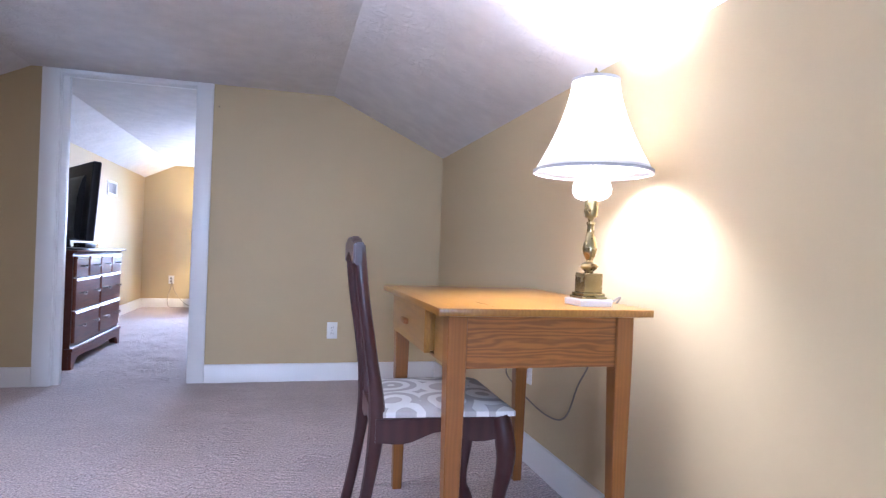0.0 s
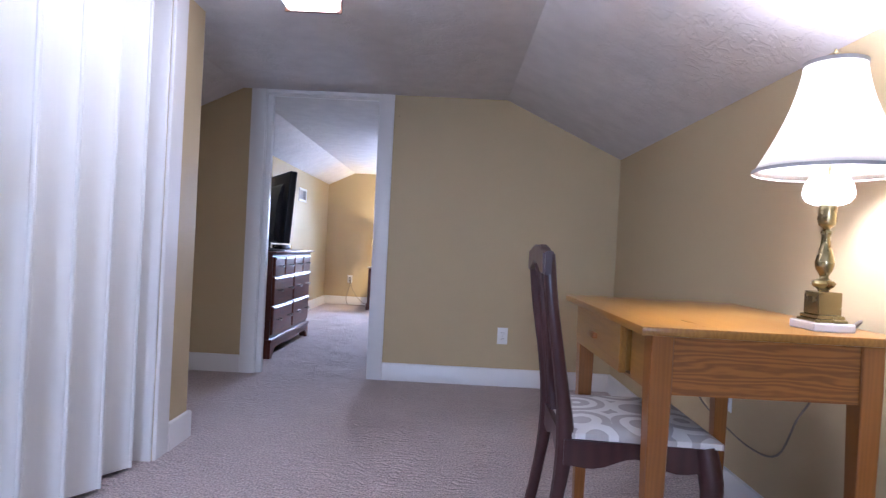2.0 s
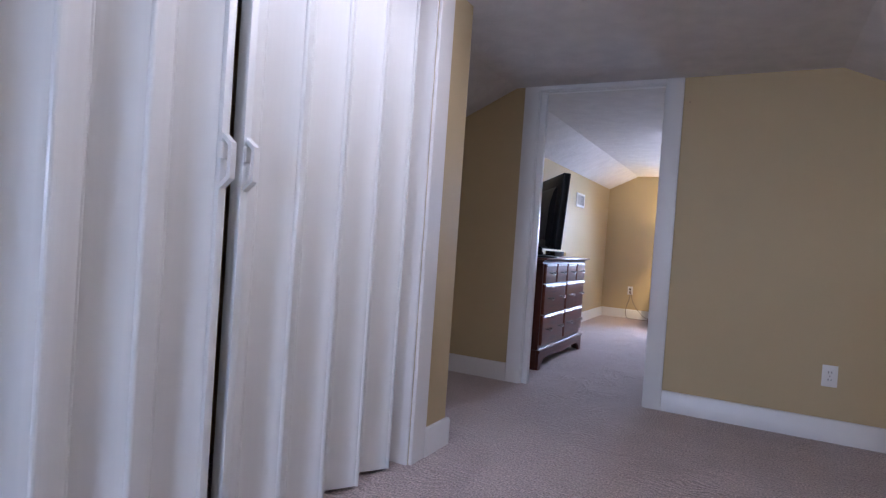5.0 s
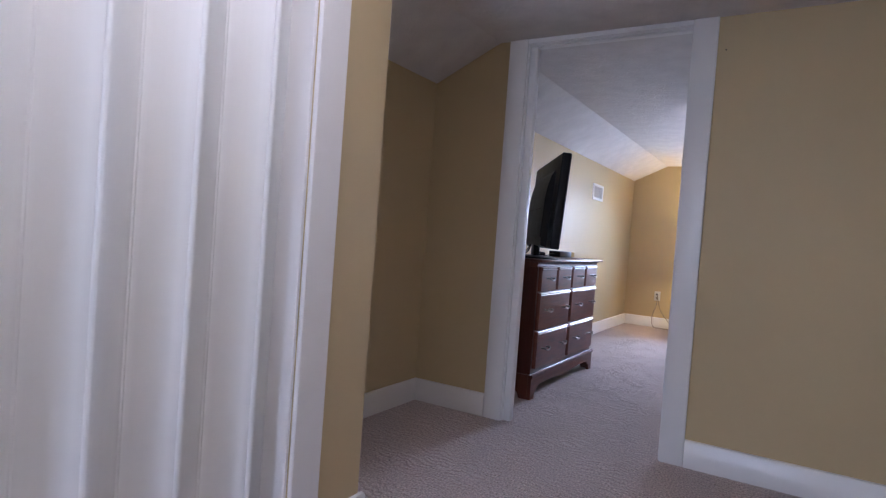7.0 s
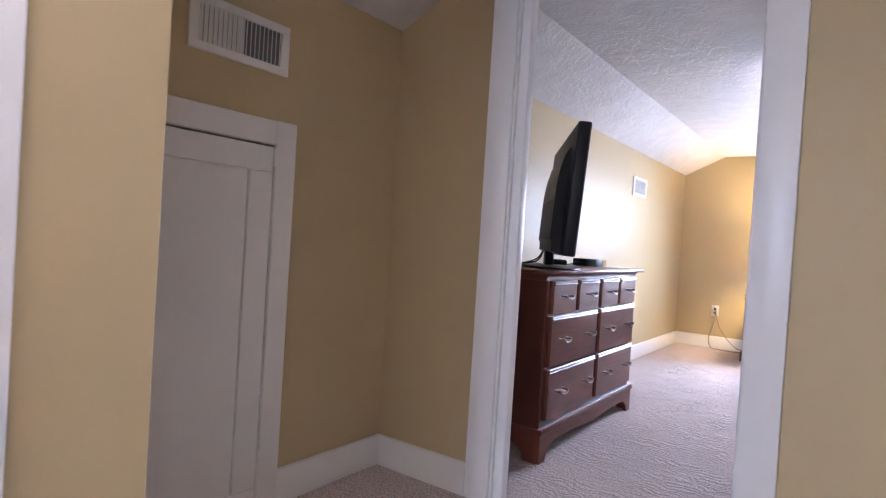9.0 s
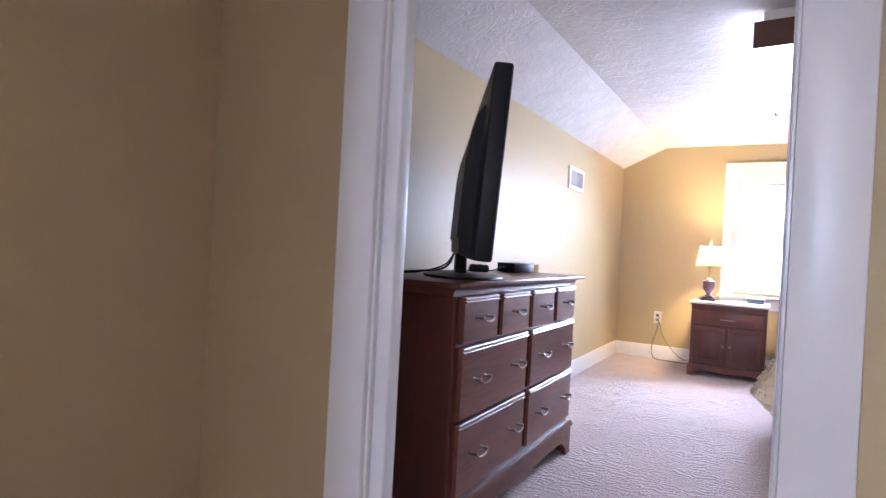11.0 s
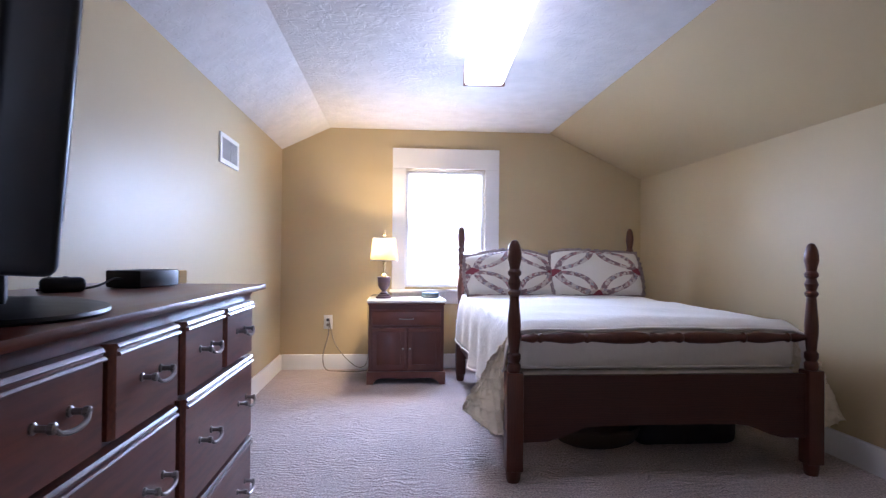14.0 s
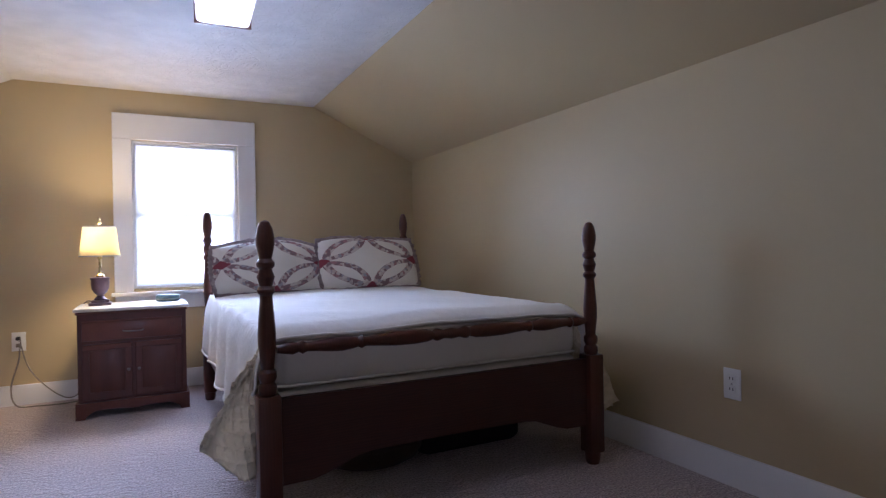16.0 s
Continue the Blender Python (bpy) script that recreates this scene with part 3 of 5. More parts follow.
# closet casing
closet_trim = structure("trim_closet", boxes((CL_X, CL_X + 0.016, CL_OPEN1, CL_OPEN1 + 0.112, 0, TOP - 0.002), (CL_X, CL_X + 0.016, CL_OPEN0 - 0.112, CL_OPEN0, 0, TOP - 0.002),
                                             (CL_X, CL_X + 0.014, CL_OPEN0, CL_OPEN1, CL_HEAD - 0.005, TOP - 0.002), bevel=0.003), TRIM, "white painted closet casing")
part("jamb_liner", boxes((CL_X - 0.10, CL_X, CL_OPEN1 - 0.012, CL_OPEN1 - 0.0005, 0, CL_HEAD), (CL_X - 0.10, CL_X, CL_OPEN0 + 0.0005, CL_OPEN0 + 0.012, 0, CL_HEAD), bevel=0.002), TRIM, closet_trim)


def window(name, x0, x1, z0, z1, face, inward, label):
    """A sash window whose wall face is at y = face; inward is the way into the room."""
    out = face - inward * 0.12
    lo, hi = sorted((face - inward * 0.02, out))
    w = structure(name, boxes((x0, x0 + 0.018, lo, hi, z0, z1), (x1 - 0.018, x1, lo, hi, z0, z1), (x0 + 0.018, x1 - 0.018, lo, hi, z1 - 0.018, z1), (x0 + 0.018, x1 - 0.018, lo, hi, z0, z0 + 0.018), bevel=0.002), TRIM, label)
    ya, yb = sorted((face, face + inward * 0.02))
    part("casing", boxes((x0 - 0.112, x0, ya, yb, z0 - 0.02, z1), bevel=0.003), TRIM, w)
    part("casing", boxes((x1, x1 + 0.122, ya, yb, z0 - 0.02, z1), bevel=0.003), TRIM, w)
    part("head_casing", boxes((x0 - 0.112, x1 + 0.122, ya, yb, z1, z1 + 0.172), bevel=0.003), TRIM, w)
    ya, yb = sorted((face - inward * 0.02, face + inward * 0.05))
    part("window_sill", boxes((x0 - 0.13, x1 + 0.14, ya, yb, z0 - 0.045, z0 - 0.02), bevel=0.005, seg=2), TRIM, w)
    ya, yb = sorted((face, face + inward * 0.018))
    part("apron", boxes((x0 - 0.11, x1 + 0.12, ya, yb, z0 - 0.14, z0 - 0.045), bevel=0.003), TRIM, w)
    zm = (z0 + z1) / 2
    for a, b, off in ((z0 + 0.018, zm + 0.012, 0.05), (zm - 0.012, z1 - 0.018, 0.08)):
        ya, yb = sorted((face - inward * off, face - inward * (off + 0.026)))
        s = part("sash", boxes((x0 + 0.018, x0 + 0.045, ya, yb, a, b), (x1 - 0.045, x1 - 0.018, ya, yb, a, b), (x0 + 0.045, x1 - 0.045, ya, yb, a, a + 0.028), (x0 + 0.045, x1 - 0.045, ya, yb, b - 0.028, b), bevel=0.003), TRIM, w)
        g = part("pane", boxes((x0 + 0.04, x1 - 0.04, (ya + yb) / 2 - 0.002, (ya + yb) / 2 + 0.002, a + 0.02, b - 0.02)), GLASS, s)
        g.visible_shadow = False
    ya, yb = sorted((face - inward * 0.028, face - inward * 0.029))
    part("roller_blind", boxes((x0 + 0.0185, x1 - 0.0185, ya, yb, z0 + 0.0185, z1 - 0.0185)), BLIND, w, "white translucent blind drawn down")
    part("blind_roller", lathe(bmesh.new(), [(0.008, x0 + 0.02), (0.009, x0 + 0.022), (0.009, x1 - 0.022), (0.008, x1 - 0.02)], 14, (face - inward * 0.040, z1 - 0.028), "x"), TRIM, w)
    return w


window("window_1", *WIN, NORTH, -1, "white sash window full of bright daylight")
window("window_2", *WIN_S, SOUTH, 1, "white sash window full of daylight")

for y, name in ((NORTH + 1.6, "backdrop_north"), (SOUTH - 1.6, "backdrop_south")):
    structure(name, boxes((-4.0, 4.0, y - 0.02, y + 0.02, -2.0, 5.0)), BRIGHT_SKY, "plain bright overcast sky outside the window")


# ---- fittings ----
def outlet(x, y, z, rz, plugs=0):
    """A duplex outlet plate; local y points out of the wall."""
    o = thing("wall_outlet", (x, y, z), "white duplex wall outlet plate" if not plugs else "white duplex wall outlet with a plug in it", "outlet", "wall outlets", rz)
    part("plate", boxes((-0.036, 0.036, 0.0, 0.006, -0.058, 0.058), bevel=0.002, seg=2), PLATE, o)
    for dz in (-0.02, 0.02):
        r = part("receptacle", boxes((-0.016, 0.016, 0.005, 0.009, dz - 0.014, dz + 0.014), bevel=0.003, seg=2), PLATE, o)
        part("slot", boxes((-0.008, -0.005, 0.0085, 0.0096, dz - 0.004, dz + 0.006), (0.005, 0.008, 0.0085, 0.0096, dz - 0.004, dz + 0.006)), SLOT, r)
    part("screw", lathe(bmesh.new(), [(0.003, 0.0055), (0.003, 0.0072)], 8, (0, 0), "y"), NICKEL, o)
    return o


outlet(0.697, DOOR_S, 0.353, 180)
outlet(EAST, 6.51, 0.385, 90)
o_desk = outlet(EAST, 2.92, 0.41, 90, 1)
o_bed = outlet(-1.217, NORTH, 0.391, 180, 1)
part("plug", boxes((-0.012, 0.012, 0.009, 0.034, -0.032, -0.010), bevel=0.004, seg=2), GREY_RUBBER, o_bed)
part("plug", boxes((-0.012, 0.012, 0.009, 0.034, 0.010, 0.032), bevel=0.004, seg=2), SLOT, o_bed)
part("plug", boxes((-0.011, 0.011, 0.009, 0.040, 0.010, 0.030), bevel=0.004, seg=2), GOLD_LABEL, o_desk)


def cord(points, radius, mat, label, name="power_cord"):
    return tagged(part(name, tube(bmesh.new(), smooth_line(points, 10), radius, 8), mat), label, "cord")


cord([(-1.205, 9.405, 0.375), (-1.21, 9.38, 0.28), (-1.25, 9.38, 0.12), (-1.22, 9.36, 0.012), (-1.10, 9.33, 0.004), (-0.95, 9.31, 0.006), (-0.84, 9.32, 0.02)], 0.0045, GREY_RUBBER, "grey power cord hanging from an outlet to the carpet")
cord([(-1.205, 9.405, 0.42), (-1.19, 9.36, 0.36), (-1.15, 9.37, 0.22), (-1.05, 9.37, 0.09), (-0.95, 9.35, 0.03), (-0.885, 9.35, 0.09), (-0.882, 9.35, 0.35), (-0.882, 9.33, 0.56), (-0.84, 9.27, 0.63), (-0.79, 9.13, 0.635)], 0.0035, GREY_RUBBER, "thin lamp cord looping behind the nightstand")
cord([(EAST - 0.036, 2.92, 0.43), (EAST - 0.06, 3.03, 0.41), (EAST - 0.05, 3.06, 0.36), (EAST - 0.03, 2.93, 0.31), (EAST - 0.02, 2.70, 0.275), (EAST - 0.02, 2.52, 0.31), (EAST - 0.02, 2.42, 0.46), (EAST - 0.02, 2.34, 0.56), (EAST - 0.03, 2.24, 0.72), (EAST - 0.03, 2.14, 0.812), (1.37, 2.08, 0.807), (1.32, 2.04, 0.807)], 0.0035, GREY_RUBBER, "brown lamp cord drooping behind the desk")


def wall_vent(x, y, z, w, h, rz, label, lever):
    """A louvred register; local y points out of the wall, x runs along it."""
    v = thing("air_vent", (x, y, z), label, "vent", "wall vents", rz)
    part("backing", boxes((-w / 2 + 0.01, w / 2 - 0.01, 0.0, 0.002, -h / 2 + 0.01, h / 2 - 0.01)), DUCT, v)
    part("frame", boxes((-w / 2, w / 2, 0, 0.012, h / 2 - 0.026, h / 2), (-w / 2, w / 2, 0, 0.012, -h / 2, -h / 2 + 0.026), (-w / 2, -w / 2 + 0.03, 0, 0.012, -h / 2 + 0.026, h / 2 - 0.026),
                        (w / 2 - 0.03, w / 2, 0, 0.012, -h / 2 + 0.026, h / 2 - 0.026), (-0.006, 0.006, 0.002, 0.010, -h / 2 + 0.026, h / 2 - 0.026), bevel=0.002), METAL_WHITE, v)
    k = 9
    for half in (-1, 1):
        a, b = (-w / 2 + 0.03, -0.006) if half < 0 else (0.006, w / 2 - 0.03)
        for i in range(k):
            cx = a + (b - a) * (i + 0.5) / k
            sl = part("slat", boxes((-0.0012, 0.0012, -0.006, 0.006, -h / 2 + 0.026, h / 2 - 0.026)), METAL_WHITE, v)
            sl.matrix_basis = pose(cx, 0.008, 0, 0, 0, 38 * half)
    if lever:
        bm = bmesh.new()
        lathe(bm, [(0.004, 0.01), (0.004, 0.03), (0.013, 0.034), (0.016, 0.045), (0.010, 0.056), (0.003, 0.058)], 12, (w / 2 - 0.012, h / 2 - 0.03), "y")
        part("knob", bm, PLATE, v, "round white damper knob")
    return v


wall_vent(WEST, 7.89, 1.523, 0.36, 0.165, -90, "white louvred metal wall vent high on the wall", False)
wall_vent(WEST, 3.869, 1.560, 0.36, 0.165, -90, "white louvred metal wall vent with a round knob", True)


def tube_light(x, y0, y1, w, depth, lit, label, rz=0):
    """A wraparound fluorescent fixture under the ceiling: a metal pan, a folded diffuser and a wooden cap at each end."""
    f = thing("ceiling_light", (x, (y0 + y1) / 2, TOP), label, "ceiling light", "fluorescent fixtures", rz)
    L, pan = (y1 - y0) / 2, depth - 0.095
    part("housing", boxes((-w / 2 + 0.03, w / 2 - 0.03, -L + 0.012, L - 0.012, -pan - 0.012, 0.0), bevel=0.003), METAL_WHITE, f)
    o = [(-w / 2, -pan), (-w / 2 + 0.004, -depth + 0.016), (-w / 2 + 0.010, -depth + 0.005), (-w / 2 + 0.024, -depth), (w / 2 - 0.024, -depth), (w / 2 - 0.010, -depth + 0.005), (w / 2 - 0.004, -depth + 0.016), (w / 2, -pan)]
    part("diffuser", prism(bmesh.new(), o, "y", -L + 0.012, L - 0.012), lit, f)
    for s in (-1, 1):
        a, b = sorted((s * L, s * (L - 0.011)))
        part("end_cap", boxes((-w / 2 - 0.004, w / 2 + 0.004, a, b, -depth - 0.004, -pan + 0.012), bevel=0.003), OAK_CAP, f, "stained wooden end cap")
    return f


tube_light(-0.238, 6.30, 7.62, 0.216, 0.150, TUBE_B, "lit wraparound fluorescent ceiling fixture with a brown end cap", -3.4)
tube_light(-0.314, 1.69, 2.93, 0.228, 0.112, TUBE_A, "long fluorescent ceiling fixture with a pale diffuser")


# ---- folding closet doors ----
def folding_door(y_lead, y_jamb, label):
    """A pleated vinyl door that hangs from y_lead to y_jamb."""
    d = thing("folding_door", (-0.975, y_lead, 0), label, "folding door", "closet doors")
    n = 9
    step = (y_jamb - y_lead) / n
    z0, z1 = 0.014, 1.945
    for i in range(n):
        a = Vector((0.033 if i % 2 == 0 else -0.033, i * step, 0))
        b = Vector((-0.033 if i % 2 == 0 else 0.033, (i + 1) * step, 0))
        w = (b - a).length
        bm = bmesh.new()
        e = w / 2 - 0.006
        o = [(-e, -0.003), (-e * 0.74, -0.0038), (-e * 0.68, -0.0028), (0, -0.0046), (e * 0.68, -0.0028), (e * 0.74, -0.0038), (e, -0.003), (e, 0.003), (e * 0.74, 0.0038), (e * 0.68, 0.0028), (0, 0.0046), (-e * 0.68, 0.0028), (-e * 0.74, 0.0038), (-e, 0.003)]
        prism(bm, o, "z", z0, z1)
        s = part("slat", bm, VINYL, d, sharp=25)
        mid = (a + b) / 2
        s.matrix_basis = pose(mid.x, mid.y, random.uniform(-0.002, 0.002), 0, random.uniform(-0.15, 0.15), math.degrees(math.atan2(b.y - a.y, b.x - a.x)))
        h = part("hinge_strip", lathe(bmesh.new(), [(0.0075, z0), (0.0075, z1)], 10, (b.x, b.y)), VINYL, d)
    s = 1 if y_jamb > y_lead else -1
    lo, hi = sorted((-s * 0.020, s * 0.006))
    lead = part("lead_post", boxes((0.0, 0.044, lo, hi, z0 - 0.002, z1), bevel=0.004, seg=2), VINYL, d)
    hx, hy = 0.044, (lo + hi) / 2
    bm = bmesh.new()
    outer = [(hx - 0.002, 1.036), (hx + 0.034, 1.064), (hx + 0.034, 1.156), (hx - 0.002, 1.184)]
    inner = [(hx - 0.002, 1.170), (hx + 0.023, 1.149), (hx + 0.023, 1.071), (hx - 0.002, 1.050)]
    hy += s * 0.002
    for k in range(3):
        q = (outer[k], outer[k + 1], inner[2 - k], inner[3 - k])
        rings = [[bm.verts.new((px, hy + dy, pz)) for px, pz in q] for dy in (-0.009, 0.009)]
        bm.faces.new(rings[0])
        bm.faces.new(rings[1])
        for m in range(4):
            bm.faces.new((rings[0][m], rings[0][(m + 1) % 4], rings[1][(m + 1) % 4], rings[1][m]))
    bmesh.ops.remove_doubles(bm, verts=bm.verts, dist=0.0005)
    part("handle", bm, VINYL, lead, "white plastic pull with cut corners")
    part("latch", boxes((0.03, 0.05, hy - 0.012, hy + 0.012, 1.115, 1.158), bevel=0.003), METAL_WHITE, lead)
    return d


folding_door(2.018, 2.948, "closed white vinyl accordion door of the closet")
folding_door(1.930, 1.014, "closed white vinyl accordion door with bluish sheen")
track = structure("trim_track", boxes((-1.005, -0.945, CL_OPEN0, CL_OPEN1 - 0.0125, 1.948, 1.964), bevel=0.002), METAL_WHITE, "white metal track over the folding doors")


# ---- desk, lamp and chair ----
def desk():
    X0, X1, Y0, Y1, H = 0.757, 1.395, 1.895, 2.79, 0.800
    d = thing("desk", (X0, Y0, 0), "honey-stained pine writing desk with tapered legs against the wall", "desk")
    W, D = X1 - X0, Y1 - Y0
    bm = boxes((0, W, 0, D, H - 0.022, H), bevel=0.004, seg=2)
    part("tabletop", bm, PINE, d)
    lx, ly = (0.040, 0.548), (0.045, D - 0.10)
    for x in lx:
        for y in ly:
            bm = bmesh.new()
            top, foot = 0.055, 0.036
            zs = ((0.0, foot), (0.66, top), (H - 0.022, top))
            rings = []
            for z, w in zs:
                ox, oy = x + (top - w) / 2, y + (top - w) / 2
                rings.append([bm.verts.new(p) for p in ((ox, oy, z), (ox + w, oy, z), (ox + w, oy + w, z), (ox, oy + w, z))])
            bm.faces.new(rings[0])
            bm.faces.new(rings[-1])
            for a, b in zip(rings, rings[1:]):
                for i in range(4):
                    bm.faces.new((a[i], a[(i + 1) % 4], b[(i + 1) % 4], b[i]))
            bmesh.ops.bevel(bm, geom=list(bm.edges), offset=0.003, segments=1, affect="EDGES")
            part("leg", bm, PINE_UP, d)
    za, zb = H - 0.170, H - 0.022
    xa, xb, ya, yb = lx[0] + 0.055, lx[1], ly[0] + 0.055, ly[1]
    part("end_apron", boxes((xa, xb, ly[0] + 0.008, ly[0] + 0.028, za, zb)), PINE_ACROSS, d)
    part("end_apron", boxes((xa, xb, ly[1] + 0.027, ly[1] + 0.047, za, zb)), PINE_ACROSS, d)
    part("back_apron", boxes((lx[1] + 0.027, lx[1] + 0.047, ya, yb, za, zb)), PINE, d)
    part("front_apron", boxes((lx[0] + 0.010, lx[0] + 0.03, ya, ya + 0.13, za, zb), (lx[0] + 0.010, lx[0] + 0.03, yb - 0.02, yb, za, zb), (lx[0] + 0.010, lx[0] + 0.03, ya + 0.13, yb - 0.02, za, za + 0.008), bevel=0.001), PINE, d)
    dr = part("drawer", boxes((lx[0] - 0.012, lx[0] + 0.008, ya + 0.135, yb - 0.024, za + 0.011, zb - 0.006), (lx[0] + 0.008, lx[0] + 0.38, ya + 0.15, ya + 0.162, za + 0.015, zb - 0.02),
                              (lx[0] + 0.008, lx[0] + 0.38, yb - 0.05, yb - 0.038, za + 0.015, zb - 0.02), bevel=0.002), PINE, d, "pine drawer not quite shut")
    dr.location.x = -0.008
    ym = (ya + 0.135 + yb - 0.024) / 2
    part("pull", boxes((lx[0] - 0.030, lx[0] - 0.012, ym - 0.035, ym + 0.035, za + 0.066, za + 0.086), bevel=0.006, seg=2), PINE_UP, dr, "small wooden bar pull")
    return d


desk()


def bell(r_low, r_high, h, n=14):
    """A flared shade's profile from its foot up."""
    return [(r_high + (r_low - r_high) * (1 - i / n) ** 1.55, h * i / n) for i in range(n + 1)]


def desk_lamp():
    l = thing("table_lamp", (1.252, 2.02, 0.800), "lit antique brass table lamp with white bell shade, marble foot", "lamp")
    l.scale = (0.97, 0.97, 0.97)
    part("foot", boxes((-0.054, 0.054, -0.054, 0.054, 0.0, 0.022), bevel=0.003), MARBLE, l, "white marble plinth")
    bm = boxes((-0.042, 0.042, -0.042, 0.042, 0.022, 0.030), (-0.037, 0.037, -0.037, 0.037, 0.030, 0.040), (-0.031, 0.031, -0.031, 0.031, 0.040, 0.100), bevel=0.002)
    part("pedestal", bm, BRASS, l)
    part("column", lathe(bmesh.new(), [(0.012, 0.100), (0.014, 0.106), (0.026, 0.114), (0.029, 0.121), (0.026, 0.128), (0.012, 0.134), (0.010, 0.140), (0.013, 0.146), (0.021, 0.160), (0.023, 0.175), (0.019, 0.195), (0.012, 0.220), (0.010, 0.245), (0.013, 0.252), (0.013, 0.258), (0.008, 0.262), (0.010, 0.268), (0.019, 0.274), (0.022, 0.282), (0.022, 0.318), (0.019, 0.328)], 24), BRASS, l)
    part("globe", lathe(bmesh.new(), [(0.030, 0.326), (0.048, 0.334), (0.057, 0.346), (0.060, 0.360), (0.056, 0.380), (0.044, 0.400)], 24, closed=False), OPAL, l, "frosted white glass bowl")
    sh = part("shade", lathe(bmesh.new(), [(r, z + 0.412) for r, z in bell(0.180, 0.072, 0.284)], 40, closed=False), SHADE_WHITE, l, "white fabric bell shade")
    solid(sh, 0.0015)
    for r, z in ((0.181, 0.412), (0.073, 0.695)):
        part("binding", lathe(bmesh.new(), [(r - 0.002, z - 0.004), (r + 0.0015, z - 0.004), (r + 0.0015, z + 0.005), (r - 0.002, z + 0.005), (r - 0.002, z - 0.004)], 40, closed=False), TRIM_BAND, sh)
    bm = bmesh.new()
    for k in range(3):
        a = 2 * math.pi * k / 3
        tube(bm, [(0, 0, 0.693), (0.072 * math.cos(a), 0.072 * math.sin(a), 0.693)], 0.0015, 6)
    part("spider", bm, BRASS, sh)
    part("finial", lathe(bmesh.new(), [(0.003, 0.40), (0.003, 0.705), (0.009, 0.713), (0.010, 0.721), (0.005, 0.729), (0.002, 0.737)], 14), BRASS, l)
    return l


desk_lamp()


def chair():
    c = thing("dining_chair", (0.865, 2.38, 0), "dark mahogany splat-back chair with a ring-print seat, tucked under the desk", "chair", "", -2)
    hw = 0.225
    for s in (-1, 1):
        pts = [(-0.268, s * 0.185, 0.0), (-0.232, s * 0.188, 0.18), (-0.207, s * 0.19, 0.36), (-0.206, s * 0.19, 0.47), (-0.228, s * 0.192, 0.62), (-0.258, s * 0.192, 0.80), (-0.276, s * 0.186, 0.955)]
        line = smooth_line(pts, 6)
        rad = [0.019 + 0.007 * math.exp(-((p.z - 0.42) / 0.12) ** 2) for p in line]
        part("back_leg", tube(bmesh.new(), line, rad, 10, 0.85), MAHOGANY, c)
    n = 12
    bm = bmesh.new()
    o = []
    for i in range(n + 1):
        y = -0.205 + 0.41 * i / n
        o.append((y, 0.985 - 0.03 * abs(math.sin(3 * math.pi * i / n)) * (0.4 if 3 < i < 9 else 1) * 0.5 - 0.02 * (2 * i / n - 1) ** 4))
    lower = [(0.205 - 0.41 * i / n, 0.915 - 0.018 * math.cos(2 * math.pi * i / n)) for i in range(n + 1)]
    prism(bm, o + lower, "x", -0.294, -0.262)
    bmesh.ops.bevel(bm, geom=[e for e in bm.edges if abs(e.verts[0].co.x - e.verts[1].co.x) < 1e-6], offset=0.006, segments=2, affect="EDGES")
    part("crest_rail", bm, MAHOGANY, c)
    for s in (-1, 1):
        pts = [(-0.214, s * 0.045, 0.475), (-0.226, s * 0.040, 0.58), (-0.238, s * 0.075, 0.70), (-0.252, s * 0.062, 0.82), (-0.274, s * 0.045, 0.925)]
        part("splat", tube(bmesh.new(), smooth_line(pts, 6), 0.016, 10, 0.45), MAHOGANY, c)
    part("splat", tube(bmesh.new(), smooth_line([(-0.214, 0, 0.475), (-0.236, 0, 0.66), (-0.274, 0, 0.925)], 8), 0.014, 10, 0.45), MAHOGANY, c)

    def apron(length):
        k = 14
        low = [(length * (i / k - 0.5), 0.365 + 0.028 * math.sin(math.pi * i / k) ** 2 - 0.018 * math.sin(2 * math.pi * i / k) ** 2) for i in range(k + 1)]
        return low + [(length / 2, 0.435), (-length / 2, 0.435)]

    for s in (-1, 1):
        part("side_rail", prism(bmesh.new(), [(u - 0.01, v) for u, v in apron(0.40)], "y", s * 0.205 - 0.011, s * 0.205 + 0.011), MAHOGANY, c)
    part("front_rail", prism(bmesh.new(), apron(0.40), "x", 0.185, 0.207), MAHOGANY, c)
    part("rear_rail", prism(bmesh.new(), apron(0.36), "x", -0.215, -0.193), MAHOGANY, c)
    for s in (-1, 1):
        pts = [(0.185, s * 0.198, 0.435), (0.200, s * 0.210, 0.36), (0.203, s * 0.214, 0.29), (0.188, s * 0.204, 0.18), (0.178, s * 0.195, 0.08), (0.190, s * 0.203, 0.03), (0.196, s * 0.206, 0.0)]
        line = smooth_line(pts, 5)
        rad = [0.017 + 0.016 * max(0, min(1, (p.z - 0.12) / 0.22)) + 0.012 * max(0, 1 - p.z / 0.05) for p in line]
        part("front_leg", tube(bmesh.new(), line, rad, 12), MAHOGANY, c)
    bm = bmesh.new()

    def cushion(u, v, top):
        x, y = 2 * u - 1, 2 * v - 1
        wide = 0.205 + 0.022 * u
        edge = (1 - abs(x) ** 5) * (1 - abs(y) ** 5)
        z = 0.437 + (0.016 + 0.024 * max(0, edge) ** 0.5 if top else 0.0)
        return ((-0.198 + 0.425 * u), wide * y, z)

    a = sheet_grid(bm, 14, 14, lambda u, v: cushion(u, v, True))
    b = sheet_grid(bm, 14, 14, lambda u, v: cushion(u, v, False))
    ring = lambda g: [g[i][0] for i in range(14)] + [g[14][j] for j in range(14)] + [g[i][14] for i in range(14, 0, -1)] + [g[0][j] for j in range(14, 0, -1)]
    ra, rb = ring(a), ring(b)
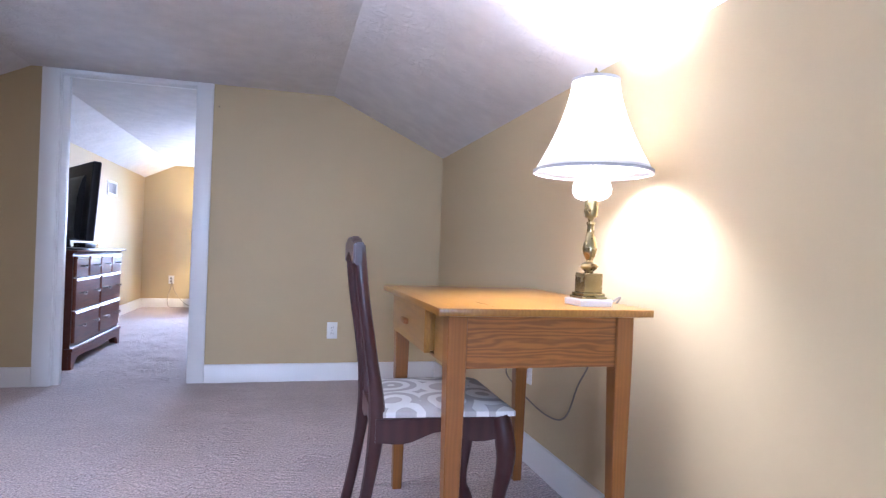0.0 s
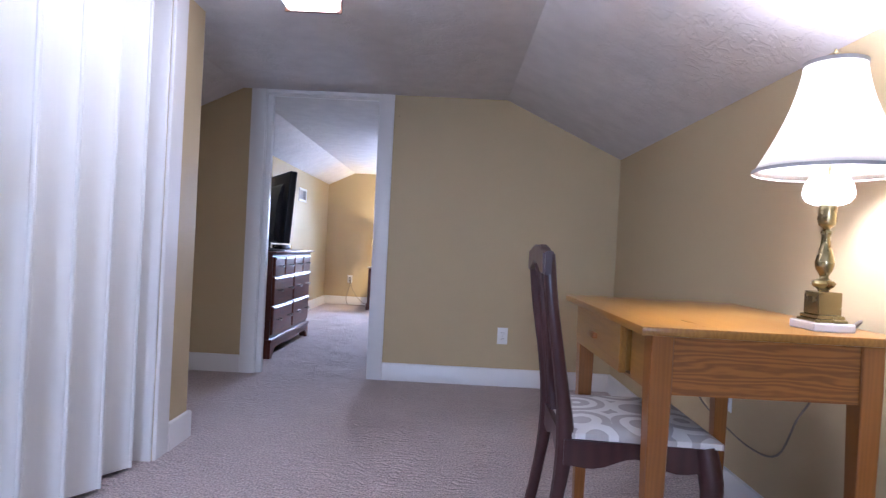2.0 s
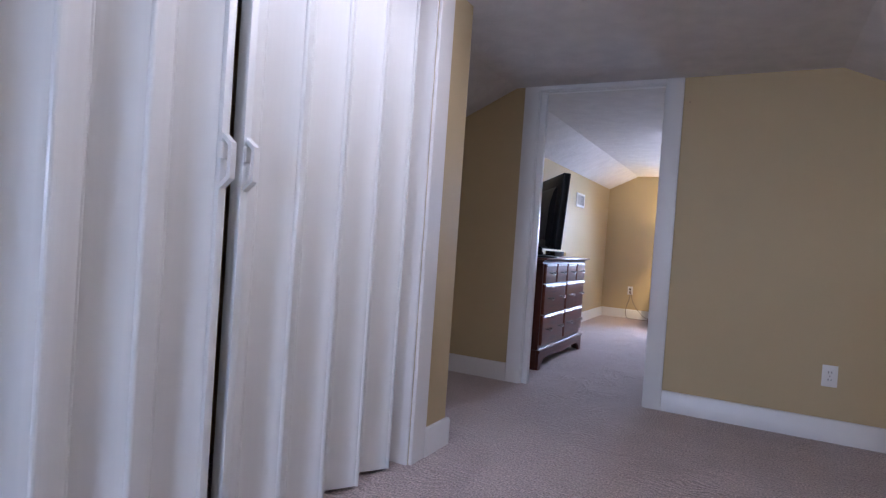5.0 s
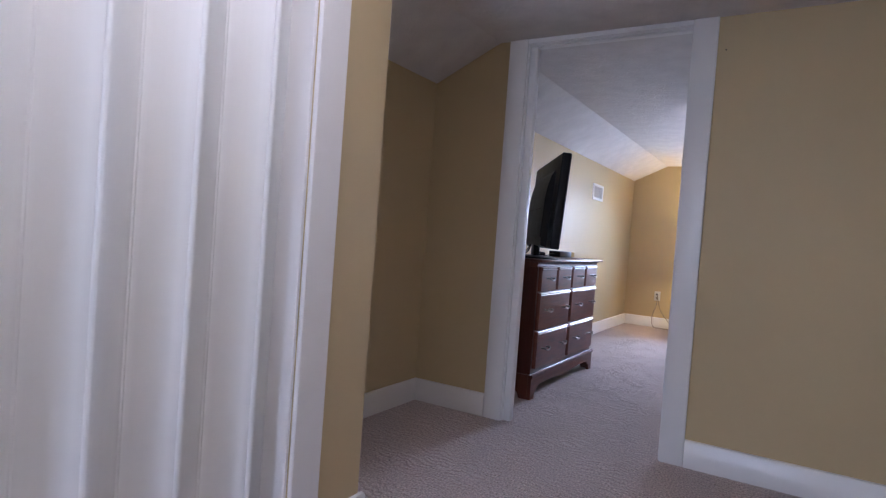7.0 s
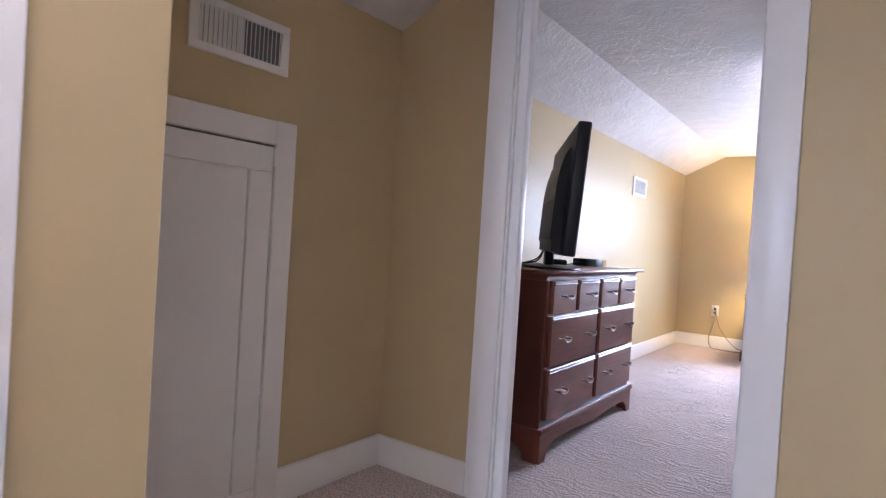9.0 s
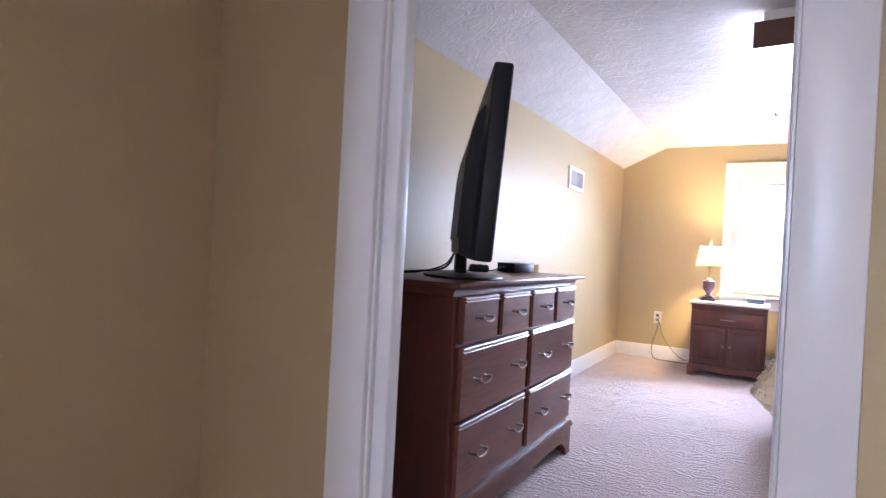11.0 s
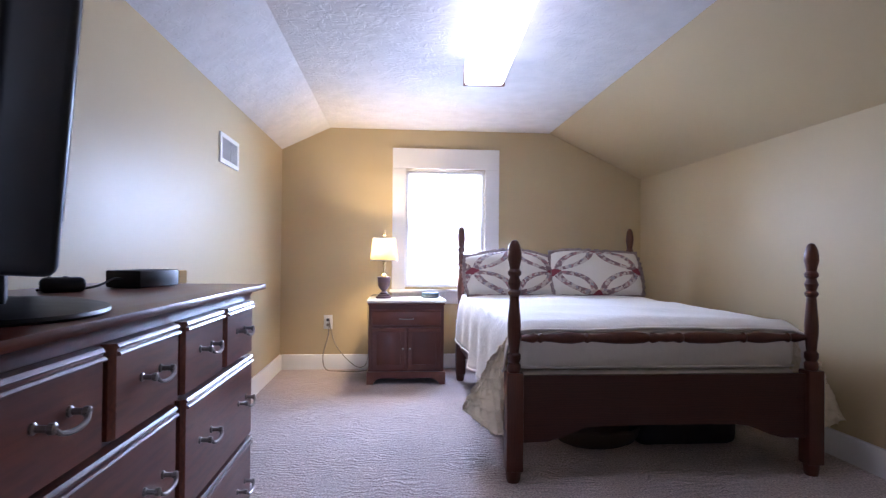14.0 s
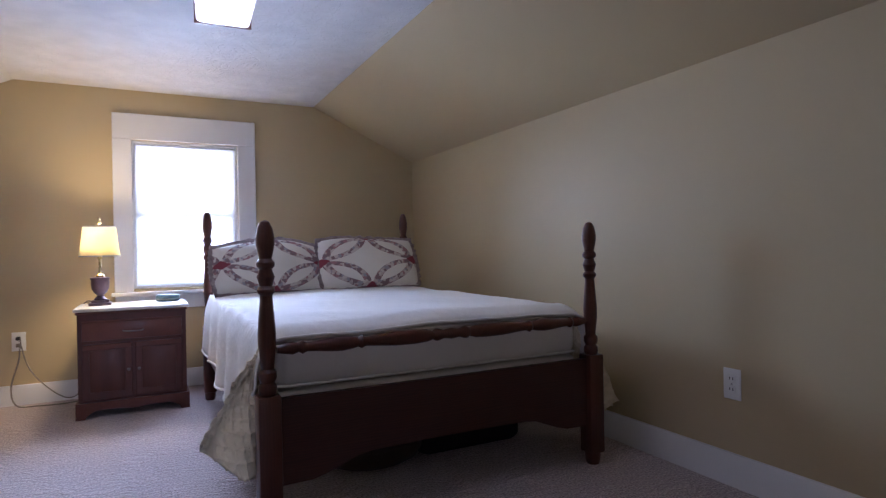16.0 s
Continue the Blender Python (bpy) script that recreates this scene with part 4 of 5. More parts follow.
    for i in range(len(ra)):
        k = (i + 1) % len(ra)
        bm.faces.new((ra[i], ra[k], rb[k], rb[i]))
    part("seat", bm, circle_fabric(), c, "pale grey seat cushion printed with rings", sharp=60)
    return c


chair()


# ---- dresser ----
def bow_handle(bm, y, z, x, w=0.078):
    """A bow pull across y, standing out along +x."""
    for s in (-1, 1):
        lathe(bm, [(0.0075, x), (0.0075, x + 0.003), (0.0045, x + 0.005), (0.0045, x + 0.018), (0.0070, x + 0.020), (0.0070, x + 0.026), (0.004, x + 0.028)], 10, (y + s * w / 2, z + 0.008), "x")
    tube(bm, smooth_line([(x + 0.024, y - w / 2, z + 0.009), (x + 0.028, y - w * 0.36, z - 0.001), (x + 0.029, y, z - 0.005), (x + 0.028, y + w * 0.36, z - 0.001), (x + 0.024, y + w / 2, z + 0.009)], 4), 0.0034, 8, 1.2)
    return bm


def drawer_front(thing_, y0, y1, z0, z1, x, pulls, mat):
    """A drawer front with bevelled ends and a stepped top moulding; x is the face of the case."""
    f = x + 0.020
    bm = bmesh.new()
    prism(bm, [(x + 0.0005, y0), (f - 0.008, y0), (f, y0 + 0.010), (f, y1 - 0.010), (f - 0.008, y1), (x + 0.0005, y1)], "z", z0, z1)
    d = part("drawer", bm, mat, thing_, sharp=20)
    o = [(f + 0.0002, z1 - 0.0195), (f + 0.0060, z1 - 0.0190), (f + 0.0068, z1 - 0.0168), (f + 0.0045, z1 - 0.0130), (f + 0.0003, z1 - 0.0122), (f + 0.0003, z1 - 0.0085),
         (f + 0.0028, z1 - 0.0078), (f + 0.0036, z1 - 0.0060), (f + 0.0020, z1 - 0.0026), (f + 0.0002, z1 - 0.0004)]
    part("moulding", prism(bmesh.new(), o, "y", y0 + 0.010, y1 - 0.010), mat, d)
    for y in pulls:
        part("handle", bow_handle(bmesh.new(), y, (z0 + z1) / 2 - 0.004, f), NICKEL, d, "bowed nickel pull")
    return d


def bracket_plinth(length, h, foot, k=10):
    """A skirting with bracket feet: (along, up) pairs."""
    right = [(length / 2, 0.0), (length / 2 - foot * 0.55, 0.0), (length / 2 - foot * 0.65, h * 0.22), (length / 2 - foot, h * 0.42), (length / 2 - foot * 1.25, h * 0.50)]
    arch = [(length * (0.5 - 0.02) - foot * 1.25 - (length * 0.96 - 2.5 * foot) * i / k, h * 0.52 - h * 0.10 * math.sin(math.pi * i / k) ** 6) for i in range(1, k)]
    left = [(-a, b) for a, b in reversed(right)]
    return right + arch + left + [(-length / 2, h), (length / 2, h)]


def dresser():
    XB, XF, Y0, Y1, H = WEST + 0.03, -1.105, 5.125, 6.32, 0.855
    L = Y1 - Y0
    d = thing("dresser", ((XB + XF) / 2, (Y0 + Y1) / 2, 0), "dark cherry eight-drawer dresser with nickel pulls and bracket feet", "dresser")
    hx = (XF - XB) / 2
    part("body", boxes((-hx, hx, -L / 2, L / 2, 0.115, H - 0.045), bevel=0.003), CHERRY_UP, d)
    o = [(-hx, H - 0.045), (hx + 0.002, H - 0.045), (hx + 0.003, H - 0.034), (hx + 0.008, H - 0.024), (hx + 0.020, H - 0.0165), (-hx, H - 0.0165)]
    part("cornice", prism(bmesh.new(), o, "y", -L / 2 - 0.016, L / 2 + 0.016), CHERRY, d)
    part("top", boxes((-hx, hx + 0.042, -L / 2 - 0.045, L / 2 + 0.045, H - 0.016, H), bevel=0.0035, seg=2), CHERRY, d)
    m = 0.022
    rows = ((0.662, 0.808), (0.424, 0.650), (0.186, 0.412))
    w4 = (L - 2 * m - 3 * 0.022) / 4
    for i in range(4):
        a = -L / 2 + m + i * (w4 + 0.022)
        drawer_front(d, a, a + w4, *rows[0], hx, [a + w4 / 2], CHERRY)
    w2 = (L - 2 * m - 0.034) / 2
    for z in rows[1:]:
        for i in range(2):
            a = -L / 2 + m + i * (w2 + 0.034)
            drawer_front(d, a, a + w2, *z, hx, [a + w2 * 0.24, a + w2 * 0.80], CHERRY)
    bm = bmesh.new()
    prism(bm, bracket_plinth(L + 0.03, 0.150, 0.105), "x", hx - 0.004, hx + 0.018)
    part("plinth", bm, CHERRY, d)
    o = [(hx + 0.018, 0.128), (hx + 0.026, 0.131), (hx + 0.026, 0.144), (hx + 0.018, 0.156)]
    part("base_moulding", prism(bmesh.new(), o, "y", -L / 2 - 0.018, L / 2 + 0.018), CHERRY, d)
    for s in (-1, 1):
        bm = bmesh.new()
        prism(bm, [(u * 0.98, v) for u, v in bracket_plinth(2 * hx, 0.150, 0.10)], "y", s * (L / 2 + 0.004), s * (L / 2 + 0.015))
        part("side_plinth", bm, CHERRY, d)
    return d


dresser()


def television():
    """A flat television turned a little from the wall; local x along the screen, -y is its front."""
    t = thing("television", (-1.232, 5.440, 0.855), "black flat-screen television turned away, standing on the dresser", "television", "", 121)
    w, z0, z1 = 0.96, 0.070, 0.636
    tilt = part("screen_housing", boxes((-w / 2, w / 2, -0.035, 0.022, z0, z1), bevel=0.010, seg=3), BLACK, t)
    tilt.matrix_basis = pose(0, 0, 0, 3.5)
    part("screen", boxes((-w / 2 + 0.03, w / 2 - 0.03, -0.0365, -0.034, z0 + 0.05, z1 - 0.03)), SCREEN, tilt)
    bm = bmesh.new()
    o = [(0.020, z0 + 0.006), (0.056, z0 + 0.014), (0.060, z0 + 0.06), (0.067, z0 + 0.065), (0.067, z0 + 0.30), (0.060, z0 + 0.37), (0.045, z0 + 0.44), (0.030, z0 + 0.47), (0.020, z0 + 0.475)]
    prism(bm, o, "x", -w / 2 + 0.14, w / 2 - 0.20)
    part("back_cover", bm, BLACK, tilt, sharp=50)
    bm = bmesh.new()
    for i in range(9):
        box(bm, -0.25 + i * 0.06, -0.21 + i * 0.06, 0.056, 0.0685, z0 + 0.24, z0 + 0.246)
    part("vent_slots", bm, SLOT, tilt)
    part("neck", boxes((-0.06, 0.06, 0.005, 0.045, 0.014, z0 + 0.05), bevel=0.006, seg=2), BLACK, t)
    bm = bmesh.new()
    lathe(bm, [(0.01, 0.0), (0.205, 0.0), (0.212, 0.004), (0.21, 0.009), (0.17, 0.015), (0.01, 0.018)], 40)
    for v in bm.verts:
        v.co.y = v.co.y * 0.68 + 0.015
    part("stand_base", bm, BLACK, t)
    return t


television()
cord([(-1.300, 5.47, 0.945), (-1.320, 5.43, 0.885), (-1.40, 5.36, 0.868), (-1.47, 5.25, 0.862), (-1.555, 5.17, 0.860)], 0.004, BLACK, "black television cable lying on the dresser")
cord([(-1.315, 5.50, 0.950), (-1.345, 5.47, 0.893), (-1.43, 5.41, 0.862), (-1.50, 5.34, 0.860), (-1.565, 5.31, 0.859)], 0.003, BLACK, "black cable lying on the dresser")


def cable_box():
    b = thing("cable_box", (-1.340, 6.190, 0.855), "small black receiver box with a gold-brown end on the dresser", "receiver", "", 77)
    part("case", boxes((-0.105, 0.062, -0.050, 0.050, 0.002, 0.046), bevel=0.004, seg=2), BLACK, b)
    part("end_panel", boxes((0.0622, 0.105, -0.048, 0.048, 0.004, 0.044), bevel=0.003), GOLD_LABEL, b)
    for x in (-0.090, 0.045):
        part("rubber_foot", boxes((x - 0.006, x + 0.006, -0.035, 0.035, 0.0, 0.0022)), BLACK, b)
    return b


cable_box()
cord([(-1.365, 6.090, 0.878), (-1.370, 6.055, 0.881), (-1.385, 5.995, 0.865), (-1.425, 5.945, 0.859), (-1.485, 5.935, 0.859)], 0.003, BLACK, "thin black cable behind the receiver box")
remote = thing("remote_control", (-1.425, 5.930, 0.855), "small dark rounded remote on the dresser", "remote", "", -60)
part("shell", boxes((-0.030, 0.030, -0.045, 0.045, 0.0, 0.034), bevel=0.012, seg=3), BLACK, remote)
part("buttons", boxes((-0.012, -0.004, -0.03, -0.022, 0.0335, 0.036), (0.004, 0.012, -0.03, -0.022, 0.0335, 0.036), (-0.012, 0.012, 0.0, 0.01, 0.0335, 0.036), bevel=0.001), SLOT, remote)


# ---- nightstand and what stands on it ----
def nightstand():
    X0, X1, Y0, Y1, H = -0.868, -0.288, 8.835, 9.255, 0.618
    W, D = X1 - X0, Y1 - Y0
    n = thing("nightstand", ((X0 + X1) / 2, (Y0 + Y1) / 2, 0), "dark wooden nightstand with drawer, two doors and pale stone top", "nightstand")
    hw, f = W / 2, -D / 2
    part("body", boxes((-hw + 0.012, hw - 0.012, f + 0.016, D / 2, 0.085, H - 0.026), bevel=0.003), CHERRY_UP, n)
    part("top", boxes((-hw - 0.004, hw + 0.004, f - 0.012, D / 2, H - 0.020, H), bevel=0.005, seg=2), STONE_TOP, n, "pale polished stone top")
    part("top_moulding", boxes((-hw + 0.004, hw - 0.004, f + 0.004, D / 2, H - 0.034, H - 0.0205), bevel=0.004), CHERRY, n)
    dr = part("drawer", boxes((-hw + 0.035, hw - 0.035, f + 0.002, f + 0.0155, 0.435, 0.545), bevel=0.004, seg=2), CHERRY, n)
    part("drawer_lip", boxes((-hw + 0.032, hw - 0.032, f - 0.004, f + 0.004, 0.536, 0.549), bevel=0.003), CHERRY, dr)
    bm = bmesh.new()
    tube(bm, smooth_line([(-0.05, f + 0.004, 0.483), (-0.045, f - 0.016, 0.482), (0.0, f - 0.020, 0.480), (0.045, f - 0.016, 0.482), (0.05, f + 0.004, 0.483)], 5), 0.004, 8)
    part("handle", bm, NICKEL, dr, "slim nickel bar pull")
    for s in (-1, 1):
        a, b = (-hw + 0.035, -0.008) if s < 0 else (0.008, hw - 0.035)
        door = part("door", boxes((a, b, f + 0.002, f + 0.0155, 0.105, 0.415), bevel=0.003), CHERRY_UP, n)
        part("raised_panel", boxes((a + 0.035, b - 0.035, f - 0.004, f + 0.0018, 0.145, 0.380), bevel=0.0028, seg=2), CHERRY_UP, door)
        part("door_rail", boxes((a + 0.004, b - 0.004, f - 0.003, f + 0.0018, 0.386, 0.412), bevel=0.002), CHERRY, door)
        part("knob", lathe(bmesh.new(), [(0.004, f + 0.002), (0.004, f - 0.010), (0.009, f - 0.014), (0.008, f - 0.022), (0.002, f - 0.025)], 12, ((b - 0.018) if s < 0 else (a + 0.018), 0.262), "y"), NICKEL, door, "small nickel knob")
    part("plinth", prism(bmesh.new(), bracket_plinth(W, 0.092, 0.085), "y", f - 0.006, f + 0.014), CHERRY, n)
    for s in (-1, 1):
        x0, x1 = sorted((s * (hw - 0.011), s * (hw + 0.000)))
        part("side_plinth", boxes((x0, x1, f + 0.0145, D / 2, 0.0, 0.092), bevel=0.002), CHERRY, n)
    return n


nightstand()


def bedside_lamp():
    l = thing("table_lamp", (-0.752, 9.06, 0.618), "lit bedside lamp with a plum urn base and cream shade", "lamp")
    part("foot", boxes((-0.058, 0.058, -0.058, 0.058, 0.0, 0.018), (-0.046, 0.046, -0.046, 0.046, 0.018, 0.032), bevel=0.004, seg=2), URN, l)
    part("urn", lathe(bmesh.new(), [(0.030, 0.032), (0.034, 0.040), (0.020, 0.052), (0.018, 0.060), (0.034, 0.075), (0.046, 0.098), (0.049, 0.125), (0.049, 0.150), (0.052, 0.156), (0.052, 0.164), (0.040, 0.168)], 24), URN, l, "plum glazed urn")
    part("stem", lathe(bmesh.new(), [(0.022, 0.168), (0.026, 0.176), (0.018, 0.186), (0.008, 0.192), (0.008, 0.270), (0.014, 0.275), (0.014, 0.310), (0.004, 0.315), (0.002, 0.47)], 16), BRASS, l)
    sh = part("shade", lathe(bmesh.new(), [(0.107, 0.292), (0.101, 0.34), (0.094, 0.40), (0.086, 0.468)], 32, closed=False), SHADE_CREAM, l, "glowing cream cloth shade")
    solid(sh, 0.0015)
    for r, z in ((0.1075, 0.292), (0.0865, 0.466)):
        part("binding", lathe(bmesh.new(), [(r - 0.002, z - 0.003), (r + 0.0012, z - 0.003), (r + 0.0012, z + 0.004), (r - 0.002, z + 0.004), (r - 0.002, z - 0.003)], 32, closed=False), TRIM_BAND, sh)
    bm = bmesh.new()
    for k in range(3):
        a = 2 * math.pi * k / 3
        tube(bm, [(0, 0, 0.464), (0.0855 * math.cos(a), 0.0855 * math.sin(a), 0.464)], 0.0013, 6)
    part("spider", bm, BRASS, sh)
    part("finial", lathe(bmesh.new(), [(0.003, 0.466), (0.003, 0.480), (0.012, 0.486), (0.013, 0.492), (0.006, 0.498), (0.009, 0.508), (0.004, 0.520), (0.001, 0.524)], 14), BRASS, l)
    return l


bedside_lamp()
mat_cloth = tagged(part("table_mat", boxes((-0.555, -0.300, 8.90, 9.16, 0.618, 0.6215), bevel=0.001), SHEET), "small white paper mat on the nightstand", "mat")
puck = thing("alarm_clock", (-0.390, 9.06, 0.6215), "low round dark teal speaker clock on the nightstand", "clock")
part("body", lathe(bmesh.new(), [(0.058, 0.0), (0.066, 0.004), (0.068, 0.012), (0.068, 0.034), (0.064, 0.041), (0.02, 0.043)], 32), TEAL, puck)
part("band", lathe(bmesh.new(), [(0.0682, 0.014), (0.0692, 0.015), (0.0692, 0.019), (0.0682, 0.020)], 32, closed=False), NICKEL, puck)


# ---- four-poster bed ----
def post_profile(top):
    """A turned post above its square block, from z = 0.46 up."""
    s = (top - 0.46) / 0.57
    prof = [(0.030, 0.0), (0.034, 0.012), (0.034, 0.030), (0.026, 0.040), (0.034, 0.055), (0.034, 0.075), (0.024, 0.085), (0.027, 0.110), (0.033, 0.160), (0.034, 0.200), (0.030, 0.250), (0.025, 0.300), (0.023, 0.325),
            (0.033, 0.335), (0.034, 0.345), (0.024, 0.356), (0.029, 0.370), (0.034, 0.385), (0.026, 0.402), (0.024, 0.410), (0.034, 0.420), (0.034, 0.432), (0.024, 0.444), (0.028, 0.462), (0.035, 0.490), (0.035, 0.512), (0.028, 0.545), (0.016, 0.565), (0.004, 0.570)]
    return [(r * 0.84, 0.46 + h * s) for r, h in prof]


BED = [-0.162, 1.166, 6.955, 8.955]


def bed():
    b = thing("four_poster_bed", ((BED[0] + BED[1]) / 2, (BED[2] + BED[3]) / 2, 0), "dark turned-wood four-poster bed made up with white covers", "bed")
    cx, cy = b.location.x, b.location.y
    hx, hy = (BED[1] - BED[0]) / 2, (BED[3] - BED[2]) / 2
    for sy, top in ((-1, 1.018), (1, 1.175)):
        for sx in (-1, 1):
            bm = boxes((sx * hx - 0.036, sx * hx + 0.036, sy * hy - 0.036, sy * hy + 0.036, 0.05, 0.46), bevel=0.005, seg=2)
            lathe(bm, [(0.026, 0.0), (0.030, 0.012), (0.034, 0.05)], 16, (sx * hx, sy * hy))
            lathe(bm, post_profile(top), 24, (sx * hx, sy * hy))
            part("post", bm, MAPLE, b)
    k = 24
    for sy in (-1, 1):
        top = 0.445 if sy < 0 else 0.80
        low = []
        for i in range(k + 1):
            u = i / k
            e = min(u, 1 - u)
            z = 0.165 + (0.055 * max(0, min(1, (e - 0.10) / 0.12))) ** 1.0 - 0.0 if e > 0.10 else 0.165 - 0.0
            low.append(((-hx + 0.036) + (2 * hx - 0.072) * u, z + 0.012 * math.sin(u * math.pi)))
        if sy < 0:
            up = [(hx - 0.036, top), (-hx + 0.036, top)]
        else:
            up = [(hx - 0.036 - (2 * hx - 0.072) * i / k, top - 0.16 + 0.16 * math.sin(math.pi * i / k) ** 0.7) for i in range(k + 1)]
        y = sy * hy
        part("footboard" if sy < 0 else "headboard", prism(bmesh.new(), low + up, "y", y - 0.012, y + 0.012), CHERRY_ACROSS, b)
    prof, n = [], 7
    L = 2 * hx - 0.06
    base = [(0.012, 0.0), (0.017, 0.02), (0.021, 0.04), (0.015, 0.055), (0.022, 0.065), (0.015, 0.077), (0.017, 0.10), (0.023, 0.14), (0.025, 0.17), (0.021, 0.20), (0.016, 0.215), (0.023, 0.225), (0.016, 0.237), (0.018, 0.26), (0.025, 0.32), (0.026, 0.38), (0.023, 0.42), (0.016, 0.44), (0.023, 0.45), (0.022, 0.46), (0.016, 0.475), (0.020, 0.50)]
    prof = [(r, -L / 2 + L * h) for r, h in base] + [(r, -L / 2 + L * (1 - h)) for r, h in reversed(base[:-1])]
    part("blanket_rail", lathe(bmesh.new(), prof, 18, (-hy, 0.602), "x"), MAPLE, b, "turned wooden blanket rail")
    for sx in (-1, 1):
        x = sx * (hx - 0.005)
        part("side_rail", boxes((x - 0.012, x + 0.012, -hy + 0.036, hy - 0.036, 0.24, 0.40), bevel=0.003), CHERRY, b)
    return b


CHERRY_ACROSS = material("dark_cherry_across", (0.072, 0.022, 0.014), 0.42, dark=(0.030, 0.009, 0.007), scale=2.2, stretch=(1.0, 9, 9), grain=("Z", 4.0, 9.0, 0.35), coat=0.05, spec=0.35)
bed()

X0, X1, Y0, Y1 = BED[0] + 0.03, BED[1] - 0.03, BED[2] + 0.05, BED[3] - 0.04
tagged(part("box_spring", boxes((X0 + 0.01, X1 - 0.01, Y0, Y1, 0.27, 0.452), bevel=0.02, seg=3), MATTRESS), "pale box spring between the bed rails", "box spring")


def soft_block(x0, x1, y0, y1, z0, z1):
    bm = boxes((x0, x1, y0, y1, z0, z1), bevel=0.045, seg=5)
    return bm


mattress = tagged(part("mattress", soft_block(X0, X1, Y0, Y1, 0.453, 0.640), MATTRESS, sharp=80), "pale mattress in a white fitted sheet", "mattress")
for z in (0.468, 0.622):
    c = 0.05
    loop = [(X0 + c, Y0), (X1 - c, Y0), (X1 - 0.012, Y0 + 0.012), (X1, Y0 + c), (X1, Y1 - c), (X1 - 0.012, Y1 - 0.012), (X1 - c, Y1), (X0 + c, Y1), (X0 + 0.012, Y1 - 0.012), (X0, Y1 - c), (X0, Y0 + c), (X0 + 0.012, Y0 + 0.012), (X0 + c, Y0)]
    part("piping", tube(bmesh.new(), [(x, y, z) for x, y in loop], 0.005, 8), MATTRESS, mattress)


def hang(u, v):
    """The white spread: u from head to foot, v from the window side over the top to the wall side."""
    y = Y1 - 0.01 + (Y0 - 0.005 - Y1 + 0.01) * u
    w = X1 - X0 + 0.05
    left = 0.34 + 0.10 * u + 0.018 * math.sin(u * 19) + 0.02 * noise.noise((u * 6, 1, 0))
    left *= 1 - 0.62 * max(0, (u - 0.80) / 0.20) ** 1.2
    right = 0.30
    total = left + w + right
    s = v * total
    wob = noise.noise((u * 9, v * 9, 3.1))
    top = 0.662 + 0.008 * noise.noise((u * 5, v * 5, 0)) + 0.006 * wob - 0.035 * max(0, (u - 0.93) / 0.07) ** 2
    r = 0.06
    if s < left:
        d = left - s
        k = min(1, d / 0.10)
        out = 0.024 + 0.03 * d + 0.018 * math.sin(u * 31 + 1.5) * k * d / left
        return (X0 - 0.025 - out * k, y, top - d * (0.4 + 0.6 * k) if d < 0.10 else top - d)
    if s > left + w:
        d = s - left - w
        return (X1 + 0.025 + 0.012 * min(1, d / 0.1) + 0.012 * math.sin(u * 23) * d / right, y, top - d)
    x = X0 - 0.025 + (s - left)
    e = min(s - left, left + w - s)
    return (x, y, top - 0.018 * max(0, 1 - e / r) ** 2 + 0.012 * math.sin(math.pi * (s - left) / w))


bm = bmesh.new()
sheet_grid(bm, 60, 70, hang)
bedspread = tagged(part("bedspread", bm, SHEET, sharp=180), "smooth white cotton bedspread hanging over the bed's sides", "bedspread")
solid(bedspread, 0.008)
for edge in ([hang(i / 60, 0.0) for i in range(61)], [hang(i / 60, 1.0) for i in range(61)], [hang(1.0, 0.06 + 0.90 * j / 60) for j in range(61)]):
    part("hem", tube(bmesh.new(), edge, 0.006, 6), SHEET, bedspread)


def spill(sx, wide, reach, low, seed, back):
    """A quilt corner bunched behind a foot post: it fans out below the post, then runs back along the bed's side."""
    def puff(u, v):
        """Quilted pillows on a slanting grid, with stitched valleys between them."""
        a, b = 14 * u + 5 * v, 9 * v - 4 * u
        return min(1.0, 1.6 * (abs(math.sin(math.pi * a)) * abs(math.sin(math.pi * b))) ** 0.5) * min(1.0, 6 * v)

    def place(u, v):
        edge = X0 if sx < 0 else X1
        fan = wide * v ** 0.85
        fold = 0.020 * v * math.sin(u * 17 + seed) + 0.012 * noise.noise((u * 8, v * 6, seed)) + 0.015 * puff(u, v)
        if u < 0.5:
            k = u * 2
            x = edge + sx * (-0.005 + 0.03 * k + fan * k)
            y = Y0 + 0.012 + (back * v) * k * k - 0.035 * v * math.sin(math.pi * k) + fold
            z = 0.628 - 0.02 * k - (0.628 - low - 0.075 * k * k) * v
        else:
            k = (u - 0.5) * 2
            x = edge + sx * (0.025 + fan * (1 - 0.55 * k) + 0.030 * k) + sx * fold
            y = Y0 + 0.012 + back * v + (reach - back * v) * k
            z = 0.608 - 0.30 * k - (0.608 - low - 0.075) * v * (1 - 0.62 * k)
        return (x, y, z)
    bm = bmesh.new()
    sheet_grid(bm, 140, 90, place)
    return bm


solid(tagged(part("quilt", spill(-1, 0.180, 0.50, 0.175, 0.4, 0.17), QUILT, sharp=180), "cream quilted cotton cover hanging at the bed's foot corner", "quilt"), 0.014)
solid(tagged(part("quilt", spill(1, 0.225, 0.30, 0.16, 2.1, 0.03), QUILT, sharp=180), "corner of a cream quilt hanging on the wall side", "quilt"), 0.014)


